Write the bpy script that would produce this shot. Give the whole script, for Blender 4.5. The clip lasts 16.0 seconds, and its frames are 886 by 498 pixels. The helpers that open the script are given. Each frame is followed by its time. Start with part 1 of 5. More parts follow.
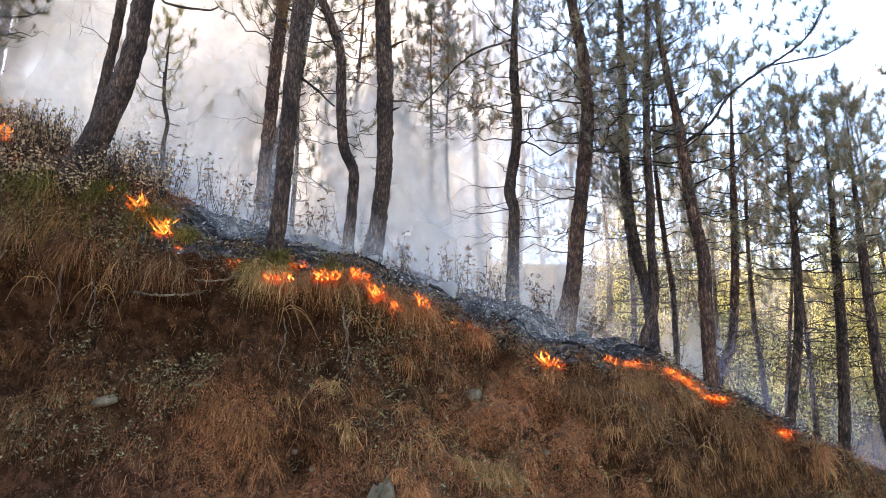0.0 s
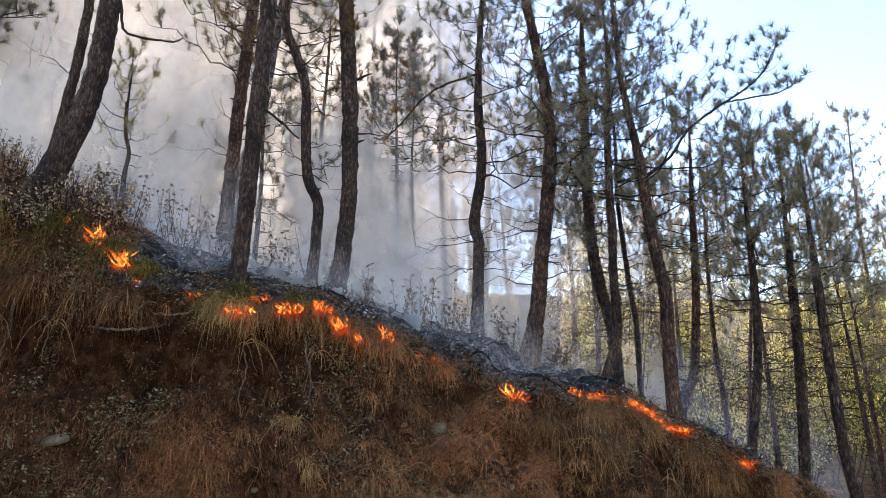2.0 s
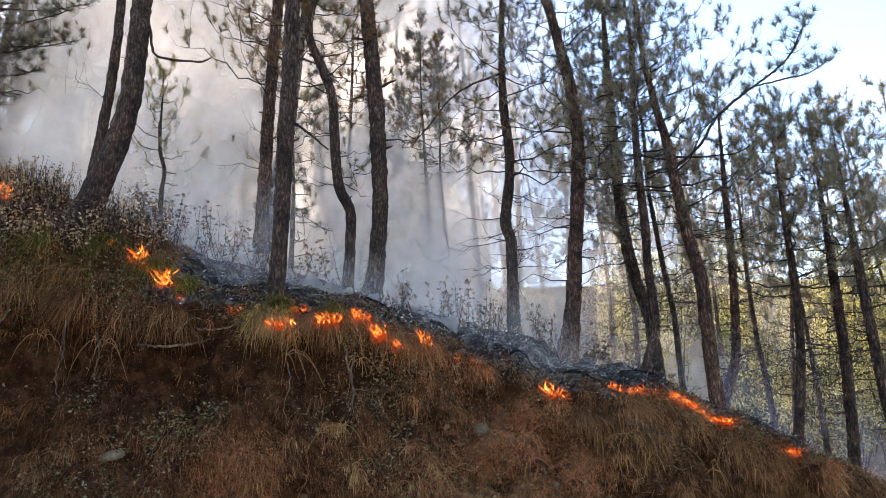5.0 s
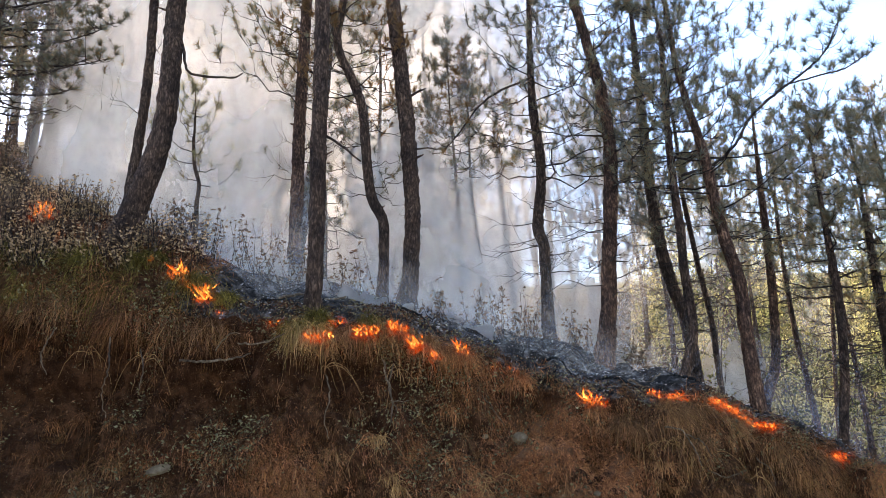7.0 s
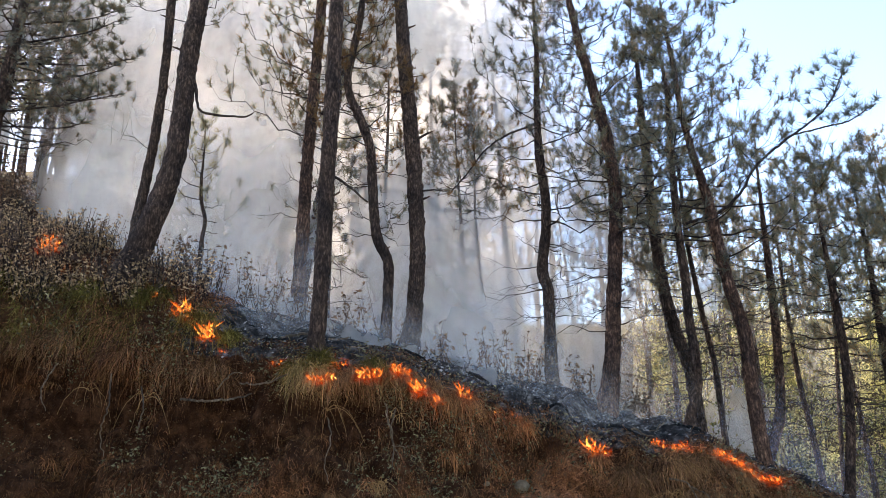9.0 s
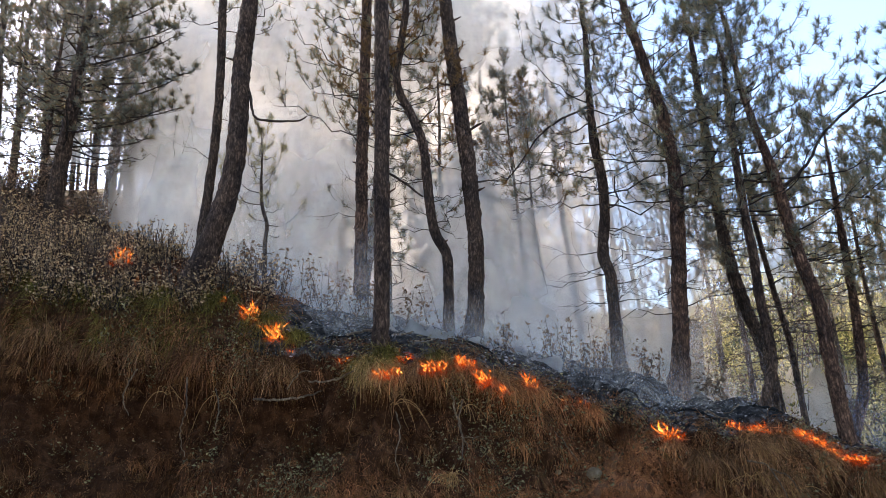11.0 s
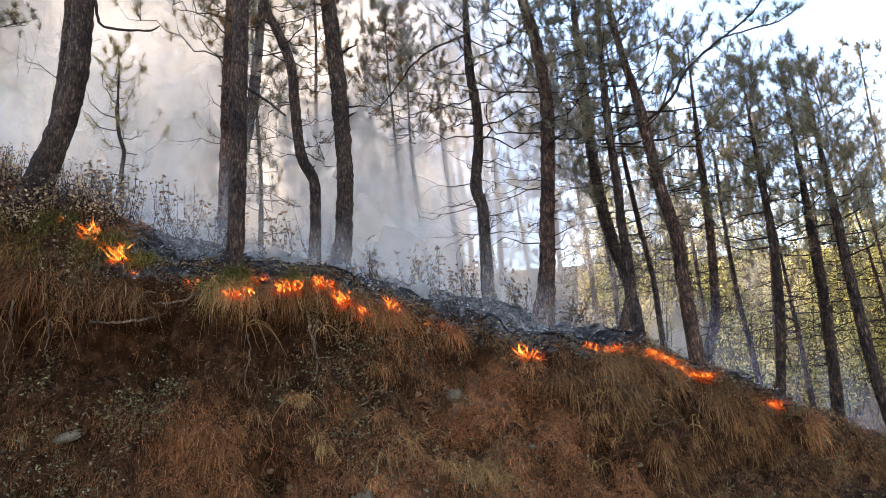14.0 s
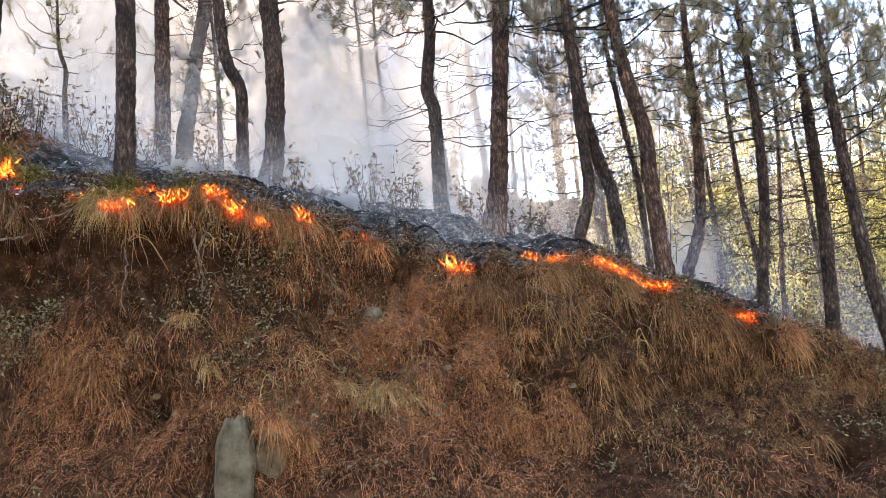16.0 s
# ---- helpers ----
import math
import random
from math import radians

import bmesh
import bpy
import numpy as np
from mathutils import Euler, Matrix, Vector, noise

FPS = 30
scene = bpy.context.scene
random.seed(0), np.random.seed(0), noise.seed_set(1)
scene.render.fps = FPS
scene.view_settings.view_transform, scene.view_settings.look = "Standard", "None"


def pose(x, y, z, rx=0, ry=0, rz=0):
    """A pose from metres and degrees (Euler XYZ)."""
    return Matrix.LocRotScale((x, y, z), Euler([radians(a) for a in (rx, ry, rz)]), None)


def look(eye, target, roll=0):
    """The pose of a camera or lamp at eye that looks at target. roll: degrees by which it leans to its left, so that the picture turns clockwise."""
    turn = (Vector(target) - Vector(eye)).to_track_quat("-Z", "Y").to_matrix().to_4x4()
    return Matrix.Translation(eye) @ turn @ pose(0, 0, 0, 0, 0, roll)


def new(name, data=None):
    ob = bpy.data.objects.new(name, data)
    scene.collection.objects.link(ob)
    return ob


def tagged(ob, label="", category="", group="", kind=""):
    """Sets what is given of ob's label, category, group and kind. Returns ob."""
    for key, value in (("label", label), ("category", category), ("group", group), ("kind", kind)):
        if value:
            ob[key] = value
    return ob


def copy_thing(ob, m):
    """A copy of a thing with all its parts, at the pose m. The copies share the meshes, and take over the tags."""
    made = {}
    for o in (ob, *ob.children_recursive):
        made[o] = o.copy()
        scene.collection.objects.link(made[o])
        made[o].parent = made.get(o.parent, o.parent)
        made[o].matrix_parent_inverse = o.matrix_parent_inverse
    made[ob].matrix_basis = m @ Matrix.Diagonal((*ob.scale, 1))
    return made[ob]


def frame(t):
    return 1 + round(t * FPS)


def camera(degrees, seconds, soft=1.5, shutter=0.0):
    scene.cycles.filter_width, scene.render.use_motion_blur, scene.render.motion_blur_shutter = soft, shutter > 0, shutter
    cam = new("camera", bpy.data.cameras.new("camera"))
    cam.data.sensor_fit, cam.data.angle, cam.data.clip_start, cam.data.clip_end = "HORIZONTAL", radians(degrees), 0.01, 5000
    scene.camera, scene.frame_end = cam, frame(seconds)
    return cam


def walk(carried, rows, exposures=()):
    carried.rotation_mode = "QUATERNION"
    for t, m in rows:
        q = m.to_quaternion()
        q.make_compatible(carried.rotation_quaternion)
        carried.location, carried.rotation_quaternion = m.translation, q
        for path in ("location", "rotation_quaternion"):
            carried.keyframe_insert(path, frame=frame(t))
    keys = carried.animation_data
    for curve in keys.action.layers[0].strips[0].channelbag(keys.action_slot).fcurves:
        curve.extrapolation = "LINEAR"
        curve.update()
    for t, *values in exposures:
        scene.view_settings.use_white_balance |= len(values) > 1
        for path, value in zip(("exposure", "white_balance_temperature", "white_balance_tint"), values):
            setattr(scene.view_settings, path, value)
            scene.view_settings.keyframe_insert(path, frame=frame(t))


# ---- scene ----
cam = camera(64.0, 16.0, soft=0.75)
PATH = [
    (0, (0.256, 0.019, 1.423), (0.364, 1.977, 1.816), 0.9),
    (0.2, (0.277, 0.002, 1.453), (0.404, 1.959, 1.848), 1.0),
    (0.5, (0.287, -0.003, 1.464), (0.469, 1.945, 1.878), 0.8),
    (1, (0.295, 0.013, 1.436), (0.495, 1.949, 1.894), 0.5),
    (1.5, (0.289, 0.018, 1.442), (0.497, 1.949, 1.919), 0.2),
    (2, (0.291, 0.016, 1.448), (0.489, 1.948, 1.926), 0.3),
    (2.5, (0.325, -0.021, 1.47), (0.513, 1.913, 1.942), 0.1),
    (3, (0.301, -0.011, 1.47), (0.48, 1.923, 1.946), 0.2),
    (3.5, (0.286, -0.008, 1.463), (0.451, 1.926, 1.945), 0.5),
    (4, (0.282, -0.004, 1.475), (0.429, 1.931, 1.96), 0.1),
    (4.2, (0.279, -0.014, 1.48), (0.426, 1.92, 1.967), -0.9),
    (6.3, (0.272, -0.167, 1.629), (0.338, 1.786, 2.054), -3.2),
    (6.5, (0.271, -0.161, 1.643), (0.31, 1.791, 2.08), -3.0),
    (7, (0.193, -0.131, 1.656), (0.223, 1.814, 2.122), -2.8),
    (7.5, (0.165, -0.139, 1.694), (0.179, 1.802, 2.178), -2.8),
    (8, (0.194, -0.178, 1.745), (0.189, 1.751, 2.27), -2.1),
    (8.5, (0.13, -0.163, 1.734), (0.128, 1.755, 2.302), -2.0),
    (9, (0.138, -0.158, 1.742), (0.169, 1.76, 2.306), -1.5),
    (9.5, (0.242, -0.192, 1.768), (0.234, 1.736, 2.299), -3.3),
    (9.7, (0.205, -0.212, 1.774), (0.157, 1.719, 2.292), -4.1),
    (10, (0.153, -0.216, 1.818), (0.056, 1.719, 2.314), -3.9),
    (10.2, (0.152, -0.21, 1.818), (0.027, 1.722, 2.32), -3.9),
    (12.3, (0.171, -0.006, 1.416), (0.052, 1.892, 2.035), -2.6),
    (12.5, (0.181, 0.016, 1.388), (0.093, 1.919, 1.999), -2.6),
    (13, (0.22, 0.072, 1.353), (0.213, 1.992, 1.914), -2.9),
    (13.5, (0.297, 0.129, 1.353), (0.373, 2.064, 1.852), -2.6),
    (13.7, (0.39, 0.17, 1.305), (0.49, 2.107, 1.793), -3.0),
    (14, (0.564, 0.265, 1.254), (0.701, 2.212, 1.689), -4.7),
    (14.2, (0.669, 0.383, 1.224), (0.888, 2.337, 1.59), -5.0),
    (14.3, (0.732, 0.464, 1.192), (0.967, 2.419, 1.542), -3.8),
    (14.5, (0.846, 0.538, 1.16), (1.051, 2.506, 1.451), -4.2),
    (14.7, (0.991, 0.592, 1.131), (1.182, 2.565, 1.398), -5.8),
    (15, (1.328, 0.739, 1.106), (1.353, 2.719, 1.382), -5.2),
    (15.2, (1.497, 0.793, 1.076), (1.463, 2.773, 1.355), -6.9),
    (15.5, (1.772, 0.99, 1.053), (1.758, 2.975, 1.296), -6.5),
    (15.7, (1.932, 1.08, 1.011), (1.938, 3.067, 1.242), -6.4),
    (16, (2.16, 1.259, 0.957), (2.111, 3.24, 1.229), -5.6),
]
EXPOSURES = [(0, 3.25, 6550, 17), (1, 2.90, 6550, 17), (2, 2.60, 6450, 16), (4, 2.60, 6400, 16), (6.5, 2.78, 6500, 17), (8, 2.57, 6400, 15), (10, 2.53, 6350, 15), (12.5, 2.34, 6400, 16), (13.5, 2.62, 6450, 16), (14, 2.88, 6650, 17), (15, 3.40, 6850, 18), (16, 3.50, 6900, 18)]
walk(cam, [(t, look(eye, target, roll)) for t, eye, target, roll in PATH], EXPOSURES)

# ---- world and sun ----
SUN_DIR = Vector((-0.55, 0.55, 0.63)).normalized()      # towards the sun: behind the smoke, up the slope
world = bpy.data.worlds.new("world")
scene.world = world
world.use_nodes = True
wn = world.node_tree
sky = wn.nodes.new("ShaderNodeTexSky")
sky.sky_type = 'NISHITA'
sky.sun_disc = False
sky.sun_elevation = math.asin(SUN_DIR.z)
sky.sun_rotation = math.atan2(SUN_DIR.x, SUN_DIR.y)
sky.air_density = 1.0
sky.dust_density = 0.6
wn.links.new(sky.outputs[0], wn.nodes["Background"].inputs[0])
wn.nodes["Background"].inputs[1].default_value = 0.10
sun = new("sun", bpy.data.lights.new("sun", 'SUN'))
sun.data.energy = 4.2
sun.data.angle = radians(7.0)
sun.data.color = (1.0, 0.88, 0.72)
sun.matrix_world = look(SUN_DIR * 60, (0, 0, 0))

# ---- materials ----
def material(name):
    m = bpy.data.materials.new(name)
    m.use_nodes = True
    nt = m.node_tree
    return m, nt, nt.nodes["Principled BSDF"]


def node(nt, kind, **inputs):
    n = nt.nodes.new(kind)
    for k, v in inputs.items():
        n.inputs[k.replace("_", " ")].default_value = v
    return n


def ramp(nt, source, stops):
    r = nt.nodes.new("ShaderNodeValToRGB")
    el = r.color_ramp.elements
    while len(el) < len(stops):
        el.new(0.5)
    for e, (p, c) in zip(el, stops):
        e.position, e.color = p, (*c, 1)
    nt.links.new(source, r.inputs[0])
    return r.outputs[0]


def coords(nt, scale=(1, 1, 1), turn=(0, 0, 0)):
    tc = nt.nodes.new("ShaderNodeTexCoord")
    mp = nt.nodes.new("ShaderNodeMapping")
    mp.inputs["Scale"].default_value = scale
    mp.inputs["Rotation"].default_value = turn
    nt.links.new(tc.outputs["Object"], mp.inputs[0])
    return mp.outputs[0]


def noise_tex(nt, vec, scale, detail=6.0, rough=0.6):
    n = node(nt, "ShaderNodeTexNoise", Scale=scale, Detail=detail, Roughness=rough)
    nt.links.new(vec, n.inputs["Vector"])
    return n.outputs["Fac"]


def mix_colour(nt, fac, a, b, mode='MIX'):
    m = nt.nodes.new("ShaderNodeMix")
    m.data_type, m.blend_type = 'RGBA', mode
    for sock, val in ((m.inputs[0], fac), (m.inputs[6], a), (m.inputs[7], b)):
        if isinstance(val, (int, float)):
            sock.default_value = val
        elif isinstance(val, tuple):
            sock.default_value = (*val, 1)
        else:
            nt.links.new(val, sock)
    return m.outputs[2]


def bump(nt, bsdf, height, strength, distance):
    b = node(nt, "ShaderNodeBump", Strength=strength, Distance=distance)
    nt.links.new(height, b.inputs["Height"])
    nt.links.new(b.outputs[0], bsdf.inputs["Normal"])


def island_random(nt):
    return nt.nodes.new("ShaderNodeNewGeometry").outputs["Random Per Island"]


def attribute(nt, name):
    a = nt.nodes.new("ShaderNodeAttribute")
    a.attribute_name = name
    return a.outputs["Fac"]


def ground_material():
    m, nt, b = material("hillside_ground")
    v = coords(nt)
    litter = ramp(nt, noise_tex(nt, v, 5.0), [(0.25, (0.020, 0.009, 0.004)), (0.5, (0.065, 0.029, 0.014)),
                                              (0.62, (0.13, 0.060, 0.029)), (0.8, (0.075, 0.043, 0.021))])
    fine = ramp(nt, noise_tex(nt, v, 60.0, 4.0, 0.7), [(0.3, (0.45, 0.45, 0.45)), (0.7, (1.3, 1.25, 1.15))])
    litter = mix_colour(nt, 1.0, litter, fine, 'MULTIPLY')
    ash = ramp(nt, noise_tex(nt, v, 7.0, 8.0, 0.7), [(0.32, (0.012, 0.011, 0.011)), (0.5, (0.042, 0.038, 0.034)),
                                                     (0.6, (0.13, 0.118, 0.108)), (0.72, (0.30, 0.285, 0.265))])
    mask = nt.nodes.new("ShaderNodeMath")
    mask.operation = 'MULTIPLY_ADD'
    nt.links.new(noise_tex(nt, v, 4.0), mask.inputs[0])
    mask.inputs[1].default_value = 0.9
    nt.links.new(attribute(nt, "burnt"), mask.inputs[2])
    edge = ramp(nt, mask.outputs[0], [(0.86, (0, 0, 0)), (0.98, (1, 1, 1))])
    far = ramp(nt, noise_tex(nt, v, 0.8), [(0.35, (0.06, 0.05, 0.018)), (0.5, (0.12, 0.09, 0.035)), (0.7, (0.19, 0.14, 0.065))])
    soil = ramp(nt, noise_tex(nt, v, 9.0, 6.0, 0.65), [(0.3, (0.13, 0.065, 0.032)), (0.6, (0.26, 0.14, 0.075)), (0.8, (0.33, 0.19, 0.11))])
    litter = mix_colour(nt, attribute(nt, "soil"), litter, soil)
    c = mix_colour(nt, attribute(nt, "far"), litter, far)
    c = mix_colour(nt, edge, c, ash)
    nt.links.new(c, b.inputs["Base Color"])
    b.inputs["Roughness"].default_value = 0.95
    b.inputs["Specular IOR Level"].default_value = 0.05
    bump(nt, b, noise_tex(nt, v, 28.0, 6.0, 0.75), 1.0, 0.05)
    return m


def blade_material(name, low, high, rnd, trans=0.25, tones=None, gloss=0.75):
    """Grass or needles: colour runs from root to tip and varies from blade to blade."""
    m, nt, b = material(name)
    r = ramp(nt, island_random(nt), rnd)
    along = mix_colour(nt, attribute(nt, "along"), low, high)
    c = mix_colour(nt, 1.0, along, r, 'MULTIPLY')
    if tones:
        c = mix_colour(nt, 1.0, c, ramp(nt, attribute(nt, "tone"), tones), 'MULTIPLY')
    nt.links.new(c, b.inputs["Base Color"])
    b.inputs["Roughness"].default_value = gloss
    b.inputs["Specular IOR Level"].default_value = 0.1 if gloss > 0.6 else 0.6
    t = nt.nodes.new("ShaderNodeBsdfTranslucent")
    nt.links.new(c, t.inputs[0])
    mx = nt.nodes.new("ShaderNodeMixShader")
    mx.inputs[0].default_value = trans
    nt.links.new(b.outputs[0], mx.inputs[1])
    nt.links.new(t.outputs[0], mx.inputs[2])
    nt.links.new(mx.outputs[0], nt.nodes["Material Output"].inputs[0])
    return m


def bark_material(name, dark, mid, light):
    m, nt, b = material(name)
    v = coords(nt, (1, 1, 0.24))
    warp = node(nt, "ShaderNodeTexNoise", Scale=13.0, Detail=6.0, Roughness=0.65)
    nt.links.new(v, warp.inputs["Vector"])
    sc = nt.nodes.new("ShaderNodeVectorMath")
    sc.operation = 'SCALE'
    sc.inputs[3].default_value = 0.13
    nt.links.new(warp.outputs["Color"], sc.inputs[0])
    add = nt.nodes.new("ShaderNodeVectorMath")
    nt.links.new(v, add.inputs[0])
    nt.links.new(sc.outputs[0], add.inputs[1])
    vor = node(nt, "ShaderNodeTexVoronoi", Scale=24.0, Randomness=1.0)
    vor.feature = 'DISTANCE_TO_EDGE'
    nt.links.new(add.outputs[0], vor.inputs["Vector"])
    scale = ramp(nt, vor.outputs["Distance"], [(0.0, (0.25, 0.25, 0.25)), (0.3, (1, 1, 1))])
    rough = noise_tex(nt, coords(nt, (1, 1, 0.55)), 26.0, 9.0, 0.75)
    plate = ramp(nt, rough, [(0.34, dark), (0.5, mid), (0.66, light)])
    c = mix_colour(nt, scale, tuple(0.6 * k for k in dark), plate)
    patch = ramp(nt, noise_tex(nt, coords(nt), 3.2), [(0.35, (0.5, 0.5, 0.52)), (0.65, (1.4, 1.32, 1.2))])
    c = mix_colour(nt, 1.0, c, patch, 'MULTIPLY')
    nt.links.new(c, b.inputs["Base Color"])
    b.inputs["Roughness"].default_value = 0.9
    b.inputs["Specular IOR Level"].default_value = 0.15
    hgt = mix_colour(nt, 0.5, scale, rough)
    bump(nt, b, hgt, 1.0, 0.05)
    return m


def smoke_material(name, density, scale, colour, patchy):
    m, nt, b = material(name)
    v = coords(nt, (1, 1, 0.62), (0, 0.75, 0))
    n1 = noise_tex(nt, v, scale, 5.0, 0.55)
    amount = nt.nodes.new("ShaderNodeMapRange")
    amount.inputs[1].default_value, amount.inputs[2].default_value = (0.36, 0.66) if patchy else (0.24, 0.58)
    nt.links.new(n1, amount.inputs[0])
    mul = nt.nodes.new("ShaderNodeMath")
    mul.operation = 'MULTIPLY'
    nt.links.new(amount.outputs[0], mul.inputs[0])
    nt.links.new(attribute(nt, "thick"), mul.inputs[1])
    mul2 = nt.nodes.new("ShaderNodeMath")
    mul2.operation = 'MULTIPLY'
    nt.links.new(mul.outputs[0], mul2.inputs[0])
    mul2.inputs[1].default_value = density
    mul2.use_clamp = True
    d = node(nt, "ShaderNodeBsdfDiffuse", Color=(*colour, 1))
    t = node(nt, "ShaderNodeBsdfTranslucent", Color=(*colour, 1))
    billow = node(nt, "ShaderNodeBump", Strength=1.0, Distance=0.4)
    nt.links.new(noise_tex(nt, coords(nt), 0.75, 4.0, 0.5), billow.inputs["Height"])
    nt.links.new(billow.outputs[0], d.inputs["Normal"])
    nt.links.new(billow.outputs[0], t.inputs["Normal"])
    half = nt.nodes.new("ShaderNodeMixShader")
    half.inputs[0].default_value = 0.5
    nt.links.new(d.outputs[0], half.inputs[1])
    nt.links.new(t.outputs[0], half.inputs[2])
    clear = nt.nodes.new("ShaderNodeBsdfTransparent")
    mx = nt.nodes.new("ShaderNodeMixShader")
    nt.links.new(mul2.outputs[0], mx.inputs[0])
    nt.links.new(clear.outputs[0], mx.inputs[1])
    nt.links.new(half.outputs[0], mx.inputs[2])
    nt.links.new(mx.outputs[0], nt.nodes["Material Output"].inputs[0])
    return m


def flame_material(name, stops, strength, clear):
    """Glowing gas or stalks: colour along the tongue, hotter or cooler from one to the next, thin in places."""
    m, nt, b = material(name)
    e = nt.nodes.new("ShaderNodeEmission")
    c = ramp(nt, attribute(nt, "along"), stops)
    heat = ramp(nt, nt.nodes.new("ShaderNodeObjectInfo").outputs["Random"], [(0.0, (0.4, 0.22, 0.15)), (0.5, (0.85, 0.62, 0.5)), (0.85, (1.05, 1.0, 0.9)), (1.0, (1.2, 1.5, 1.7))])
    nt.links.new(mix_colour(nt, 1.0, c, heat, 'MULTIPLY'), e.inputs[0])
    e.inputs[1].default_value = strength
    thin = ramp(nt, noise_tex(nt, coords(nt), 40.0, 3.0), [(0.38, (clear, clear, clear)), (0.62, (0, 0, 0))])
    mx = nt.nodes.new("ShaderNodeMixShader")
    nt.links.new(thin, mx.inputs[0])
    nt.links.new(e.outputs[0], mx.inputs[1])
    nt.links.new(nt.nodes.new("ShaderNodeBsdfTransparent").outputs[0], mx.inputs[2])
    nt.links.new(mx.outputs[0], nt.nodes["Material Output"].inputs[0])
    return m


def stone_material(name, dark, mid, light):
    m, nt, b = material(name)
    v = coords(nt)
    c = ramp(nt, noise_tex(nt, v, 6.0, 8.0), [(0.3, dark), (0.52, mid), (0.75, light)])
    nt.links.new(c, b.inputs["Base Color"])
    b.inputs["Roughness"].default_value = 0.9
    b.inputs["Specular IOR Level"].default_value = 0.1
    bump(nt, b, noise_tex(nt, v, 11.0, 10.0, 0.75), 1.0, 0.16)
    return m


GREY = [(0.0, (0.55, 0.55, 0.55)), (1.0, (1.4, 1.35, 1.3))]
MIXED = [(0.0, (0.52, 0.48, 0.44)), (0.35, (0.82, 0.75, 0.68)), (0.7, (1.06, 0.98, 0.88)), (0.94, (1.3, 1.22, 1.1)), (1.0, (1.9, 1.8, 1.65))]
M_GROUND = ground_material()
M_BARK = bark_material("pine_bark", (0.034, 0.022, 0.016), (0.12, 0.079, 0.057), (0.28, 0.188, 0.138))
# redder, lighter copy of the bark, with warm sunlight painted into its colour
M_BARK_SUNLIT = bark_material("sunlit_pine_bark", (0.045, 0.026, 0.018), (0.18, 0.105, 0.073), (0.44, 0.262, 0.17))
M_TWIG = bark_material("twig_bark", (0.03, 0.024, 0.02), (0.08, 0.06, 0.05), (0.12, 0.09, 0.075))
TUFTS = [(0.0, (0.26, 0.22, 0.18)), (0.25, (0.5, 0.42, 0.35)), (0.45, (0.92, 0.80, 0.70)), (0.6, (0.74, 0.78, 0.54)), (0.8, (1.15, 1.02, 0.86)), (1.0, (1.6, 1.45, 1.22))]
BUSHY = [(0.0, (0.6, 0.58, 0.5)), (0.5, (1.0, 1.0, 0.95)), (1.0, (1.5, 1.4, 1.2))]
LEAFY = [(0.0, (2.0, 1.1, 0.55)), (0.22, (1.5, 1.05, 0.65)), (0.38, (0.8, 0.85, 0.8)), (0.7, (1.0, 1.0, 1.0)), (1.0, (1.5, 1.4, 1.1))]
M_NEEDLE = blade_material("pine_needles", (0.105, 0.106, 0.075), (0.19, 0.186, 0.135), LEAFY, 0.45, None, 0.4)
M_NEEDLE_FAN = blade_material("pale_fan_needles", (0.22, 0.24, 0.16), (0.42, 0.44, 0.36), GREY, 0.6, None, 0.4)
M_NEEDLE_GOLD = blade_material("golden_needles", (0.22, 0.185, 0.075), (0.42, 0.35, 0.15), GREY, 0.5, None, 0.5)
M_NEEDLE_DRY = blade_material("dry_needles", (0.18, 0.10, 0.04), (0.26, 0.16, 0.065), GREY, 0.4)
M_NEEDLE_PALE = blade_material("olive_needles", (0.165, 0.155, 0.092), (0.30, 0.280, 0.178), LEAFY, 0.5, None, 0.4)
# dark root ends: natural root colour plus occlusion painted into the blades
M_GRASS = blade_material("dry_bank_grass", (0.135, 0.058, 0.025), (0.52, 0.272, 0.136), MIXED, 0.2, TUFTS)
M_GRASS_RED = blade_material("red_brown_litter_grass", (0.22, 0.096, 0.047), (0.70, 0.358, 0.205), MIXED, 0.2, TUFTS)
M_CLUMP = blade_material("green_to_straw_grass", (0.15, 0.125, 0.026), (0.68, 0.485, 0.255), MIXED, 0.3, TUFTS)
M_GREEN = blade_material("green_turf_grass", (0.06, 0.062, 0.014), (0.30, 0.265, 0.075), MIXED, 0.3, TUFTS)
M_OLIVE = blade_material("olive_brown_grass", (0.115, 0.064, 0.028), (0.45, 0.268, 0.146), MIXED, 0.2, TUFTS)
M_DEAD = blade_material("dead_leaves", (0.10, 0.055, 0.03), (0.15, 0.09, 0.05), [(0.0, (0.2, 0.18, 0.16)), (0.5, (0.7, 0.6, 0.5)), (0.82, (1.2, 1.0, 0.8)), (0.94, (1.8, 1.6, 1.3)), (1.0, (3.2, 3.0, 2.6))], 0.15)
M_STRAW = blade_material("bleached_straw", (0.27, 0.15, 0.055), (0.64, 0.41, 0.18), MIXED, 0.3)
M_LEAF = blade_material("withered_leaves", (0.15, 0.105, 0.072), (0.22, 0.16, 0.112), MIXED, 0.25)
M_HERB = blade_material("grey_green_leaves", (0.15, 0.135, 0.068), (0.28, 0.25, 0.14), MIXED, 0.2)
M_DRYLEAF = blade_material("pale_dry_leaves", (0.34, 0.235, 0.13), (0.58, 0.42, 0.245), MIXED, 0.25)
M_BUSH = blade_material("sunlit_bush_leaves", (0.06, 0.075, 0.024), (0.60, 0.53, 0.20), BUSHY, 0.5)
M_ROOT = bark_material("pale_root", (0.15, 0.105, 0.066), (0.29, 0.215, 0.14), (0.46, 0.36, 0.25))
